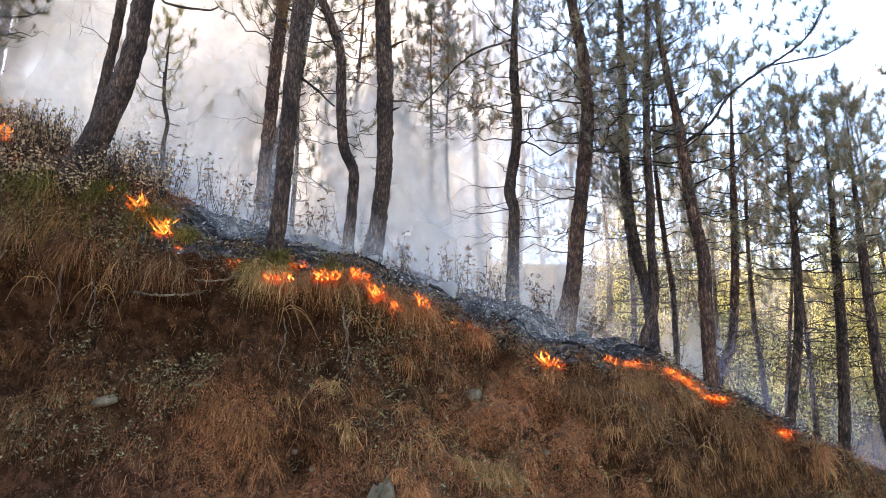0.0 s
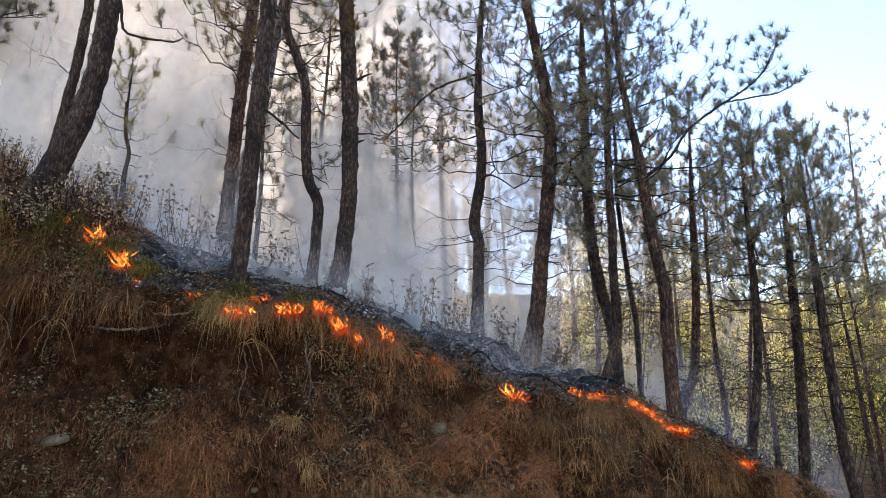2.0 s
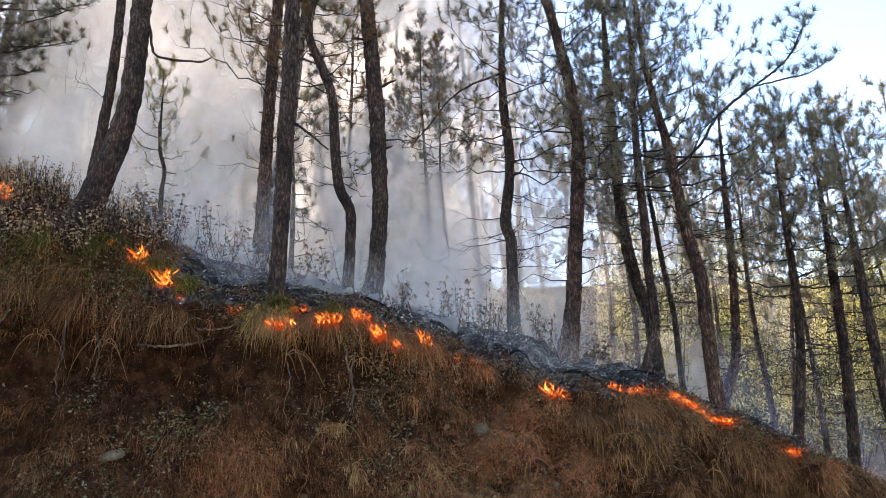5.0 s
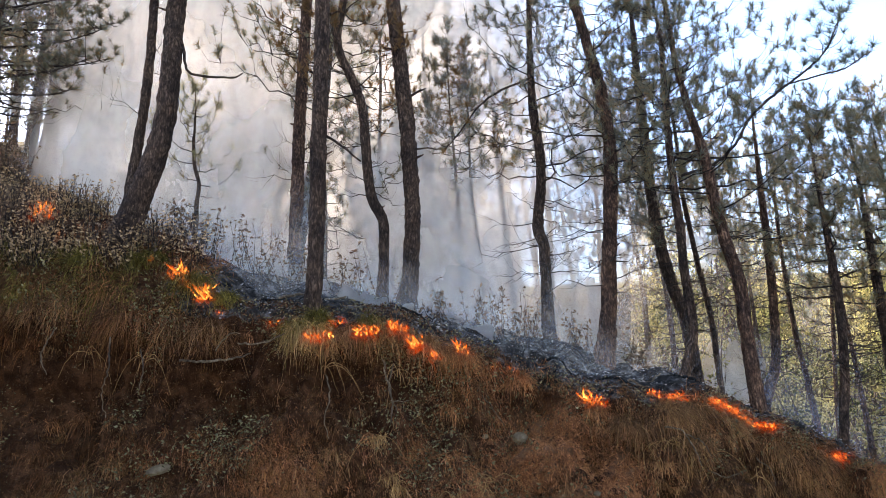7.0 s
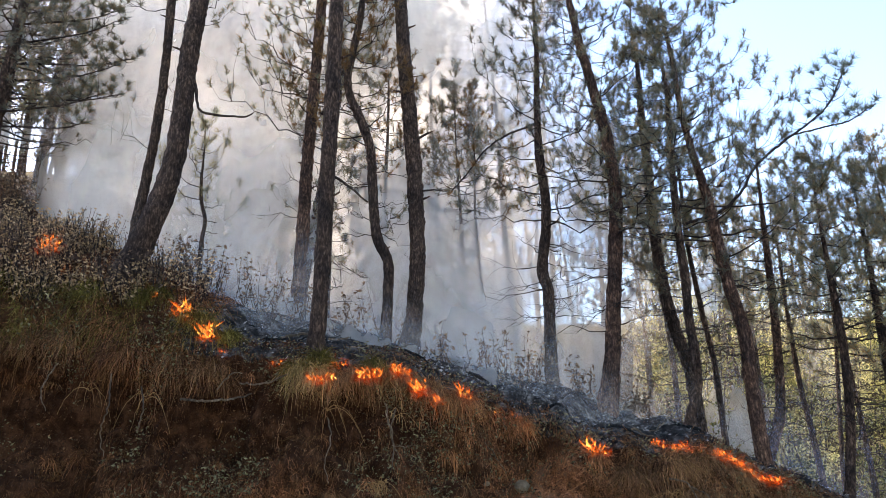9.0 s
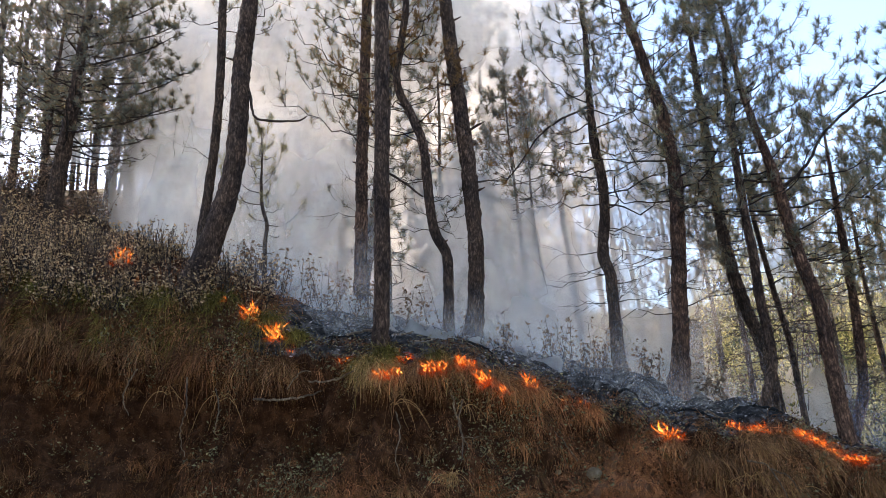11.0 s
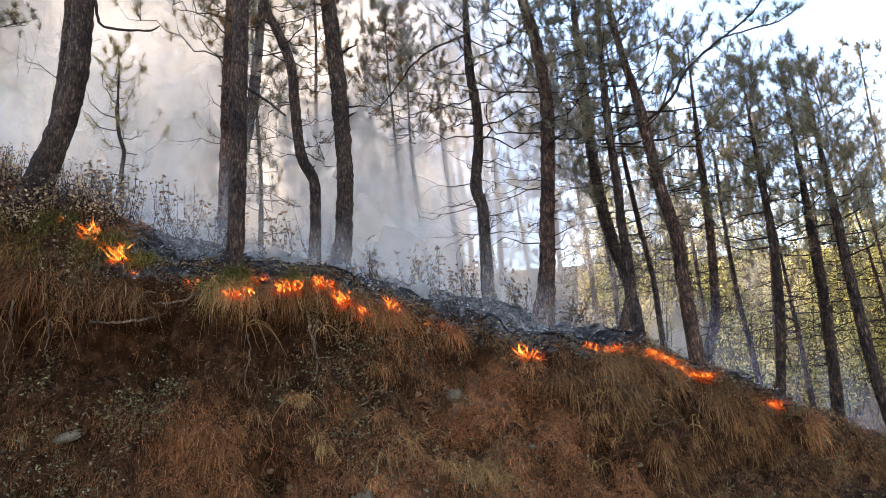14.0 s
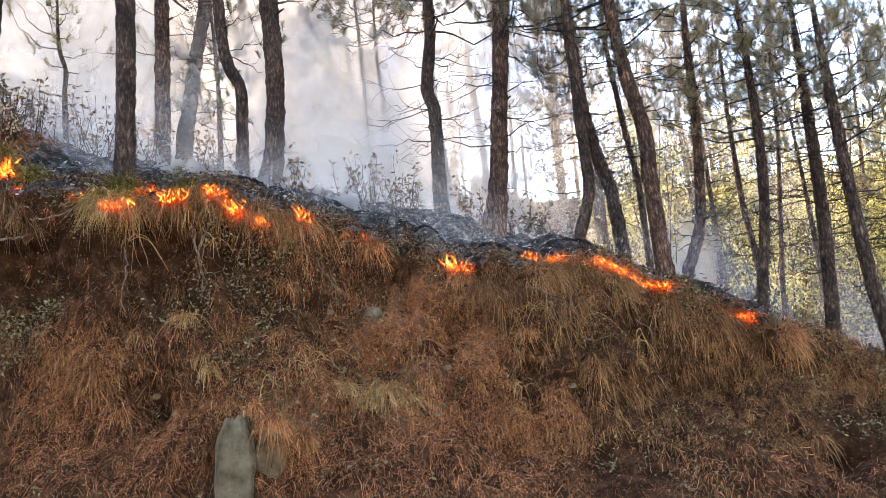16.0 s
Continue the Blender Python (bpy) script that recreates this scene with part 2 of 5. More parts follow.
M_CHAR = bark_material("charred_wood", (0.008, 0.008, 0.008), (0.02, 0.02, 0.02), (0.06, 0.06, 0.06))
M_ASH = blade_material("ash", (0.24, 0.22, 0.20), (0.40, 0.37, 0.34), GREY, 0.0)
M_STONE = stone_material("grey_green_stone", (0.11, 0.078, 0.042), (0.30, 0.222, 0.128), (0.46, 0.36, 0.22))
M_STONE_PALE = stone_material("pale_stone", (0.13, 0.09, 0.055), (0.28, 0.205, 0.125), (0.46, 0.36, 0.24))
M_FLAME = flame_material("flame", [(0.0, (1.0, 0.15, 0.012)), (0.25, (1.0, 0.44, 0.085)), (0.55, (1.0, 0.25, 0.025)), (1.0, (0.85, 0.08, 0.006))], 0.54, 0.85)
M_EMBER = flame_material("ember", [(0.0, (1.0, 0.15, 0.012)), (1.0, (0.8, 0.07, 0.005))], 0.28, 0.9)

# ---- mesh helpers ----
rng = np.random.default_rng(7)


def mesh_of(name, verts, faces, mat, attrs=None, smooth=False):
    """A mesh from vertex and face arrays (all faces with the same number of corners)."""
    verts = np.asarray(verts, np.float32)
    faces = np.asarray(faces, np.int32)
    me = bpy.data.meshes.new(name)
    n = faces.shape[1]
    me.vertices.add(len(verts))
    me.vertices.foreach_set("co", verts.ravel())
    me.loops.add(faces.size)
    me.loops.foreach_set("vertex_index", faces.ravel())
    me.polygons.add(len(faces))
    me.polygons.foreach_set("loop_start", np.arange(0, faces.size, n, dtype=np.int32))
    if smooth:
        me.polygons.foreach_set("use_smooth", np.ones(len(faces), bool))
    for key, val in (attrs or {}).items():
        at = me.attributes.new(key, 'FLOAT', 'POINT')
        at.data.foreach_set("value", np.asarray(val, np.float32).ravel())
    me.update(calc_edges=True)
    me.validate()
    me.materials.append(mat)
    return me


def part(name, me, parent=None, label=""):
    ob = new(name, me)
    ob.parent = parent
    if label:
        ob["label"] = label
    return ob


class Pile:
    """Collects geometry for one mesh."""

    def __init__(self):
        self.v, self.f, self.a, self.n = [], [], [], 0

    def add(self, v, f, a=None):
        v = np.asarray(v, float).reshape(-1, 3)
        self.v.append(v)
        self.f.append(np.asarray(f, int) + self.n)
        self.a.append(np.zeros(len(v)) if a is None else np.asarray(a, float).ravel())
        self.n += len(v)

    def mesh(self, name, mat, smooth=False):
        return mesh_of(name, np.concatenate(self.v), np.concatenate(self.f), mat, {"along": np.concatenate(self.a)}, smooth)


def smooth_line(points, step):
    """A Catmull-Rom line through points (any number of columns), with steps of about that length."""
    p = np.asarray(points, float)
    p = np.vstack([2 * p[0] - p[1], p, 2 * p[-1] - p[-2]])
    out = []
    for i in range(1, len(p) - 2):
        k = max(1, int(np.linalg.norm(p[i + 1, :3] - p[i, :3]) / step))
        t = (np.arange(k) / k)[:, None]
        a, b, c, d = p[i - 1:i + 3]
        out.append(0.5 * (2 * b + (c - a) * t + (2 * a - 5 * b + 4 * c - d) * t ** 2 + (3 * b - a - 3 * c + d) * t ** 3))
    out.append(p[-2][None])
    return np.vstack(out)


def tube(line, radii, sides, rough=0.0, lumps=None):
    """Rings round a line, closed to a point at its end: quads."""
    line = np.asarray(line, float)
    tang = np.gradient(line, axis=0)
    tang /= np.linalg.norm(tang, axis=1)[:, None] + 1e-9
    ref = np.array([0, 1.0, 0]) if abs(tang[0][1]) < 0.9 else np.array([1.0, 0, 0])
    u = np.cross(tang, ref)
    u /= np.linalg.norm(u, axis=1)[:, None] + 1e-9
    w = np.cross(tang, u)
    ang = np.linspace(0, 2 * np.pi, sides, endpoint=False)
    rad = np.asarray(radii, float)[:, None] * np.ones(sides)
    if rough:
        rad = rad * (1 + rough * rng.normal(0, 1, rad.shape))
    if lumps is not None:
        rad = rad * (1 + lumps)
    v = line[:, None] + rad[..., None] * (np.cos(ang)[None, :, None] * u[:, None] + np.sin(ang)[None, :, None] * w[:, None])
    n = len(line)
    i, j = np.meshgrid(np.arange(n - 1), np.arange(sides), indexing="ij")
    k = (j + 1) % sides
    f = np.stack([i * sides + j, i * sides + k, (i + 1) * sides + k, (i + 1) * sides + j], -1).reshape(-1, 4)
    return v.reshape(-1, 3), f


def unit(v):
    return v / (np.linalg.norm(v, axis=-1, keepdims=True) + 1e-9)


def needles(pos, way, count, length, width, spread=0.85, back=0.13):
    """Tufts of needles at pos along way: thin triangles."""
    pos, way = np.asarray(pos, float), unit(np.asarray(way, float))
    n = len(pos)
    d = unit(way[:, None] * 0.75 + spread * unit(rng.normal(0, 1, (n, count, 3))))
    start = pos[:, None] - way[:, None] * (back * rng.random((n, count, 1)))
    ln = length * (0.65 + 0.5 * rng.random((n, count, 1)))
    side = unit(np.cross(d, rng.normal(0, 1, (n, count, 3)))) * width * 0.5
    v = np.stack([start - side, start + side, start + d * ln], 2).reshape(-1, 3)
    f = np.arange(len(v)).reshape(-1, 3)
    a = np.tile([0.0, 0.0, 1.0], len(f))
    return v, f, a


def blades(root, grow, length, width, sag, segs=3, curl=0.055):
    """Bent ribbons of grass: root (n,3), first direction grow (n,3), length (n), sag: how far gravity pulls the tip down."""
    n = len(root)
    grow = unit(grow)
    t = np.linspace(0, 1, segs + 1)
    side = unit(np.cross(grow, np.array([0, 0, 1.0]) + 0.6 * rng.normal(0, 1, (n, 3)))) * (np.asarray(width) * 0.5).reshape(-1, 1)
    mid = root[:, None] + grow[:, None] * (length[:, None] * t)[..., None]
    mid[..., 2] -= (np.asarray(sag) * length)[:, None] * t ** 2
    mid[:, 1:] += np.cumsum(rng.normal(0, curl, (n, segs, 3)), axis=1) * length[:, None, None] * 0.8
    taper = np.array([1.0] * segs + [0.15])
    l = mid - side[:, None] * taper[None, :, None]
    r = mid + side[:, None] * taper[None, :, None]
    v = np.stack([l, r], 2).reshape(n, -1, 3)
    k = 2 * (segs + 1)
    base = (np.arange(n) * k)[:, None, None]
    s = np.arange(segs)[None, :, None] * 2
    f = (base + s + np.array([0, 1, 3, 2])[None, None]).reshape(-1, 4)
    a = np.tile(np.repeat(t, 2), n)
    return v.reshape(-1, 3), f, a


def leaves(pos, way, size):
    """Pointed leaves, folded along the midrib."""
    n = len(pos)
    d = unit(np.asarray(way, float))
    s = unit(np.cross(d, rng.normal(0, 1, (n, 3))))
    up = np.cross(s, d)
    size = np.asarray(size).reshape(-1, 1)
    v = np.stack([pos, pos + d * size * 0.5 + s * size * 0.24 + up * size * 0.08, pos + d * size, pos + d * size * 0.5 - s * size * 0.24 + up * size * 0.08], 1)
    f = np.arange(n * 4).reshape(-1, 4)
    return v.reshape(-1, 3), f, np.tile([0, 0.5, 1, 0.5], n)


# ---- the hillside: a road bank, its brow, the burnt shelf behind and the slope beyond ----
# each station across the slope: (y, z) from the road up to the far hillside
ROAD = -0.55
STATIONS = {}


def station(x, *profile):
    STATIONS[x] = list(profile)


# the westmost stations bend forward unseen, added to block skylight from the bank
station(-14.0, (1.2, 1.2), (1.6, 2.8), (1.9, 4.2), (2.5, 5.3), (4.0, 6.0), (6.0, 6.6), (8.5, 7.2), (12.5, 8.0), (18, 9.8), (32, 15), (80, 33), (300, 88))
station(-10.0, (5.4, 1.0), (5.8, 2.4), (6.0, 3.7), (6.5, 4.6), (7.6, 5.3), (8.6, 5.7), (10, 6.2), (12.5, 7.1), (18, 9.2), (32, 14.5), (80, 33), (300, 86))
station(-8.0, (7.4, .8), (7.8, 2.0), (8.0, 3.2), (8.4, 4.0), (9.2, 4.7), (10.0, 5.2), (10.9, 5.6), (12.5, 6.4), (18, 8.8), (32, 14), (80, 32), (300, 85))
station(-5.0, (7.8, .7), (8.2, 1.75), (8.85, 2.5), (8.6, 3.4), (9.2, 4.2), (9.7, 4.65), (10.6, 4.95), (12.2, 5.2), (18, 6.6), (32, 12.5), (80, 30), (300, 80))
station(-3.5, (7.8, .7), (8.15, 1.75), (8.8, 2.35), (8.42, 3.2), (8.9, 3.85), (9.3, 4.15), (10.3, 4.4), (12.2, 4.5), (18, 6.0), (32, 11.5), (80, 28), (300, 77))
station(-2.6, (7.75, .7), (8.05, 1.6), (8.5, 2.25), (8.42, 2.93), (8.7, 3.35), (9.2, 3.65), (10.3, 3.95), (12, 4.1), (18, 5.7), (32, 11), (80, 27), (300, 76))
station(-1.9, (7.7, .6), (7.98, 1.6), (8.32, 2.3), (8.38, 2.85), (8.7, 3.12), (9.2, 3.32), (10.3, 3.75), (12, 3.95), (18, 5.5), (32, 10.5), (80, 26), (300, 75))
station(-1.2, (7.75, .6), (8.0, 1.5), (8.5, 2.25), (8.36, 2.85), (8.8, 3.1), (9.3, 3.28), (10.3, 3.62), (12, 3.8), (18, 5.2), (32, 10), (80, 26), (300, 75))
station(-0.4, (7.85, .6), (8.15, 1.55), (8.62, 2.2), (8.52, 2.76), (9.0, 3.03), (9.6, 3.22), (10.3, 3.43), (12, 3.55), (18, 4.9), (32, 9.4), (80, 25), (300, 70))
station(0.4, (7.8, .45), (8.35, 1.2), (8.72, 2.0), (8.95, 2.52), (9.3, 2.75), (9.7, 2.93), (10.5, 3.13), (12, 3.15), (18, 4.5), (32, 8.8), (80, 24), (300, 65))
station(1.2, (7.95, .5), (8.4, 1.05), (8.95, 1.5), (9.08, 2.18), (9.3, 2.38), (9.8, 2.62), (10.7, 2.92), (12, 3.0), (18, 4.2), (32, 8.2), (80, 22), (300, 62))
station(2.0, (7.95, .1), (8.25, .75), (8.6, 1.35), (9.0, 1.78), (9.3, 2.02), (9.9, 2.38), (10.8, 2.73), (12, 2.75), (18, 3.8), (32, 7.8), (80, 20), (300, 60))
station(2.8, (7.95, -.1), (8.15, .45), (8.4, 1.15), (8.8, 1.63), (9.2, 1.88), (9.8, 2.13), (10.6, 2.36), (12, 2.4), (18, 3.3), (32, 7.2), (80, 18.5), (300, 55))
station(3.6, (8.0, -.2), (8.45, .45), (8.75, 1.15), (9.1, 1.72), (9.4, 1.88), (10.0, 2.08), (10.8, 2.12), (12, 2.05), (18, 2.8), (32, 6.6), (80, 17), (300, 50))
station(4.4, (8.0, -.25), (8.6, .3), (8.85, .95), (9.1, 1.3), (9.4, 1.46), (9.9, 1.6), (10.7, 1.63), (12, 1.5), (18, 2.4), (32, 7.0), (80, 20), (300, 47))
station(5.3, (8.1, -.3), (8.7, .2), (9.0, .65), (9.25, .98), (9.5, 1.11), (10, 1.23), (10.8, 1.23), (12, 1.1), (18, 2.0), (32, 6.6), (80, 19.5), (300, 45))
station(6.5, (8.1, -.5), (8.7, -.2), (9.1, .08), (9.4, .33), (9.8, .5), (10.4, .62), (11.2, .65), (12.4, .6), (18, 1.6), (32, 6.0), (80, 19), (300, 40))
station(7.2, (8.1, -.7), (8.7, -.5), (9.1, -.25), (9.4, 0), (9.8, .28), (10.4, .38), (11.2, .35), (12.4, .3), (18, 1.2), (32, 5.4), (80, 18), (300, 38))
station(8.0, (8.0, -.95), (8.7, -.85), (9.1, -.75), (9.5, -.65), (10, -.55), (10.7, -.45), (11.6, -.4), (13, -.3), (18, .7), (32, 5), (80, 17.5), (300, 36))
station(11.0, (8.0, -1.15), (8.8, -1.1), (9.2, -1.05), (9.6, -1.0), (10.2, -.95), (11, -.9), (12, -.85), (14, -.7), (18, .2), (32, 4.4), (80, 16), (300, 30))


def hillside():
    xs = np.array(sorted(STATIONS))
    ctrl = np.array([[(-300, 0), (-6, ROAD), (6.9, ROAD)] + STATIONS[x] for x in xs], float)
    for i, x in enumerate(xs):                       # the road falls gently to the right
        ctrl[i, 2, 0] = min(6.9, ctrl[i, 3, 0] - 0.9)
        ctrl[i, 1, 1] = ctrl[i, 2, 1] = ROAD - 0.06 * x
        ctrl[i, 0, 1] = -30
    cols = np.concatenate([[-300, -120, -50, -25, -16], np.arange(-14, -9, 0.25), np.arange(-9, 9.01, 0.07), np.arange(9.4, 13, 0.4), [15, 20, 30, 60, 150, 300]])
    cc = np.clip(cols, xs[0], xs[-1])
    grid = np.empty((len(cols), ctrl.shape[1], 2))
    for k in range(ctrl.shape[1]):
        for c in range(2):
            grid[:, k, c] = np.interp(cc, xs, ctrl[:, k, c])
    inner = np.abs(cols) < 9.01
    ker = np.hanning(13)
    ker /= ker.sum()
    for k in range(ctrl.shape[1]):
        for c in range(2):
            s = grid[inner, k, c]
            grid[inner, k, c] = np.convolve(np.pad(s, 6, mode="edge"), ker, "valid")
    steps = [3, 6, 6, 10, 9, 9, 9, 9, 9, 12, 12, 14, 10, 8]
    rows = []
    for k, n in enumerate(steps):
        a = grid[:, max(k - 1, 0)]
        b, c = grid[:, k], grid[:, k + 1]
        d = grid[:, min(k + 2, ctrl.shape[1] - 1)]
        for t in np.arange(n) / n:
            lin = b + (c - b) * t
            cat = 0.5 * (2 * b + (c - a) * t + (2 * a - 5 * b + 4 * c - d) * t ** 2 + (3 * b - a - 3 * c + d) * t ** 3)
            rows.append(cat if 2 < k < 10 else lin)
    rows.append(grid[:, -1])
    yz = np.stack(rows, 1)
    v = np.concatenate([np.broadcast_to(cols[:, None, None], yz.shape[:2] + (1,)), yz], 2)
    starts = np.cumsum([0] + steps)
    return cols, v, starts


# scooped hollows in the face of the bank: place, width, depth
HOLLOWS = [(4.9, 8.8, 0.5, 0.35, 0.3), (5.7, 8.9, 0.2, 0.4, 0.3), (4.3, 8.65, 0.5, 0.3, 0.22), (-4.3, 8.25, 1.55, 0.6, 0.3), (-3.4, 8.15, 1.5, 0.5, 0.26), (-5.4, 8.35, 1.6, 0.6, 0.3), (-2.3, 8.0, 1.45, 0.4, 0.16), (3.93, 8.62, 1.02, 0.22, 0.75), (-3.3, 8.2, 2.25, 0.42, 0.34), (-4.3, 8.3, 2.3, 0.5, 0.38), (-5.4, 8.4, 2.4, 0.5, 0.38), (-2.2, 8.1, 2.2, 0.35, 0.2), (-1.0, 8.1, 2.0, 0.35, 0.22), (-2.5, 8.2, 2.1, 0.4, 0.2),
           (0.35, 8.5, 1.7, 0.3, 0.14), (1.0, 8.75, 1.85, 0.3, 0.10), (-1.9, 7.85, 1.0, 0.35, 0.1), (2.75, 8.3, 1.3, 0.18, 0.12)]
hole = np.random.default_rng(21)
for _ in range(34):                                  # small scrapes under the tussocks
    hx, hz = -5.5 + 11 * hole.random(), 0.3 + 2.0 * hole.random()
    hz -= 0.22 * max(hx, 0)
    near = min(STATIONS, key=lambda k: abs(k - hx))
    hy = float(np.interp(hz, [q[1] for q in STATIONS[near][:4]], [q[0] for q in STATIONS[near][:4]]))
    HOLLOWS.append((hx, hy, hz, 0.13 + 0.13 * hole.random(), 0.16 + 0.14 * hole.random()))
COLS, SHEET, START = hillside()
flat = SHEET.reshape(-1, 3)
rows_total = SHEET.shape[1]
for i in range(len(flat)):
    p = flat[i]
    if abs(p[0]) < 14 and 7.0 < p[1] < 40:
        q = Vector(p)
        amp = min(1.0, (p[1] - 7.0) * 2)
        h = 0.15 * noise.fractal(q * 1.7, 1.0, 2.0, 3) + 0.07 * noise.fractal(q * 5.0, 0.9, 2.1, 3)
        on_face = max(0.0, 1 - abs(i % rows_total - (START[3] + START[6]) / 2) / ((START[6] - START[3]) * 0.55))
        h += on_face * (0.27 * noise.noise(q * 2.6 + Vector((4, 1, 7))) + 0.22 * noise.noise(q * 5.5 + Vector((1, 6, 2))))
        for hx, hy, hz, hr, deep in HOLLOWS:
            d2 = (p[0] - hx) ** 2 + (p[1] - hy) ** 2 + (p[2] - hz) ** 2
            h -= deep * math.exp(-d2 / (hr * hr))
        p[1] -= h * amp * 0.9
        p[2] += h * amp * 0.6
SHEET = flat.reshape(SHEET.shape)


def ground_z(x, y):
    """Height of the ground behind the toe of the bank."""
    i = int(np.clip(np.searchsorted(COLS, x), 1, len(COLS) - 1))
    if COLS[i] - x > x - COLS[i - 1]:
        i -= 1
    col = SHEET[i, START[6]:]
    return float(np.interp(y, np.maximum.accumulate(col[:, 1]), col[:, 2]))


def burnt_mask(v):
    """1 on the burnt shelf behind the fire line, 0 on the bank and the slope that has not caught."""
    k = np.arange(v.shape[1])[None, :] + np.zeros(v.shape[:2])
    x, y = v[..., 0], v[..., 1]
    front = np.clip((k - (START[6] - 1)) / 4.0, 0, 1)
    west = np.clip((x - (-3.3 + 0.25 * (y - 9))) / 0.6, 0, 1)
    deep = np.clip((16 - y) / 3.0, 0, 1)
    east = np.clip((8.5 - x) / 1.5, 0, 1)
    return front * west * deep * east


def build_ground():
    nc, nr = SHEET.shape[:2]
    i, j = np.meshgrid(np.arange(nc - 1), np.arange(nr - 1), indexing="ij")
    f = np.stack([i * nr + j, (i + 1) * nr + j, (i + 1) * nr + j + 1, i * nr + j + 1], -1).reshape(-1, 4)
    far = np.clip((SHEET[..., 1] - 15) / 6, 0, 1)
    pale = np.zeros(SHEET.shape[:2])                 # scraped patches of lighter soil
    for bx, by, bz, br in ((2.32, 8.45, 1.0, 0.24), (1.5, 8.7, 1.42, 0.42), (1.25, 8.5, 1.1, 0.36), (0.5, 7.9, 0.5, 0.3), (1.6, 8.1, 0.5, 0.35)):
        d = np.linalg.norm((SHEET - np.array([bx, by, bz])) * np.array([1, 0.6, 1]), axis=2) / br
        pale = np.maximum(pale, np.clip(1.6 - 1.3 * d, 0, 1))
    me = mesh_of("ground", SHEET.reshape(-1, 3), f, M_GROUND, {"burnt": burnt_mask(SHEET), "far": far, "soil": pale}, True)
    tagged(new("ground", me), "steep roadside bank of reddish dry soil with a black burnt shelf above", "ground", kind="structure")


build_ground()


def on_sheet(n, k0, k1, x0, x1):
    """Random points on the hillside between two control rows, with the way out of the slope."""
    c = np.where((COLS >= x0) & (COLS <= x1))[0]
    i = rng.integers(c[0], c[-1], n)
    j = rng.integers(START[k0], START[k1], n)
    s, t = rng.random((n, 1)), rng.random((n, 1))
    p00, p10, p01 = SHEET[i, j], SHEET[i + 1, j], SHEET[i, j + 1]
    nor = unit(np.cross(p10 - p00, p01 - p00))
    return p00 + (p10 - p00) * s + (p01 - p00) * t, nor


# ---- trees ----
def limb(start, azimuth, rise, length, radius, lift=0.5, wiggle=0.08, steps=9):
    """Centre line of a limb that leaves level and turns up towards its tip."""
    t = np.linspace(0, 1, steps)[:, None]
    out = np.array([math.cos(azimuth), math.sin(azimuth), 0])
    line = np.asarray(start) + out * length * t * (1 - 0.12 * t) + np.array([0, 0, 1.0]) * length * (rise * t + lift * t ** 2.5)
    line[1:] += rng.normal(0, wiggle * length * 0.12, (steps - 1, 3)) * t[1:]
    return line, radius * (1 - 0.8 * t[:, 0])


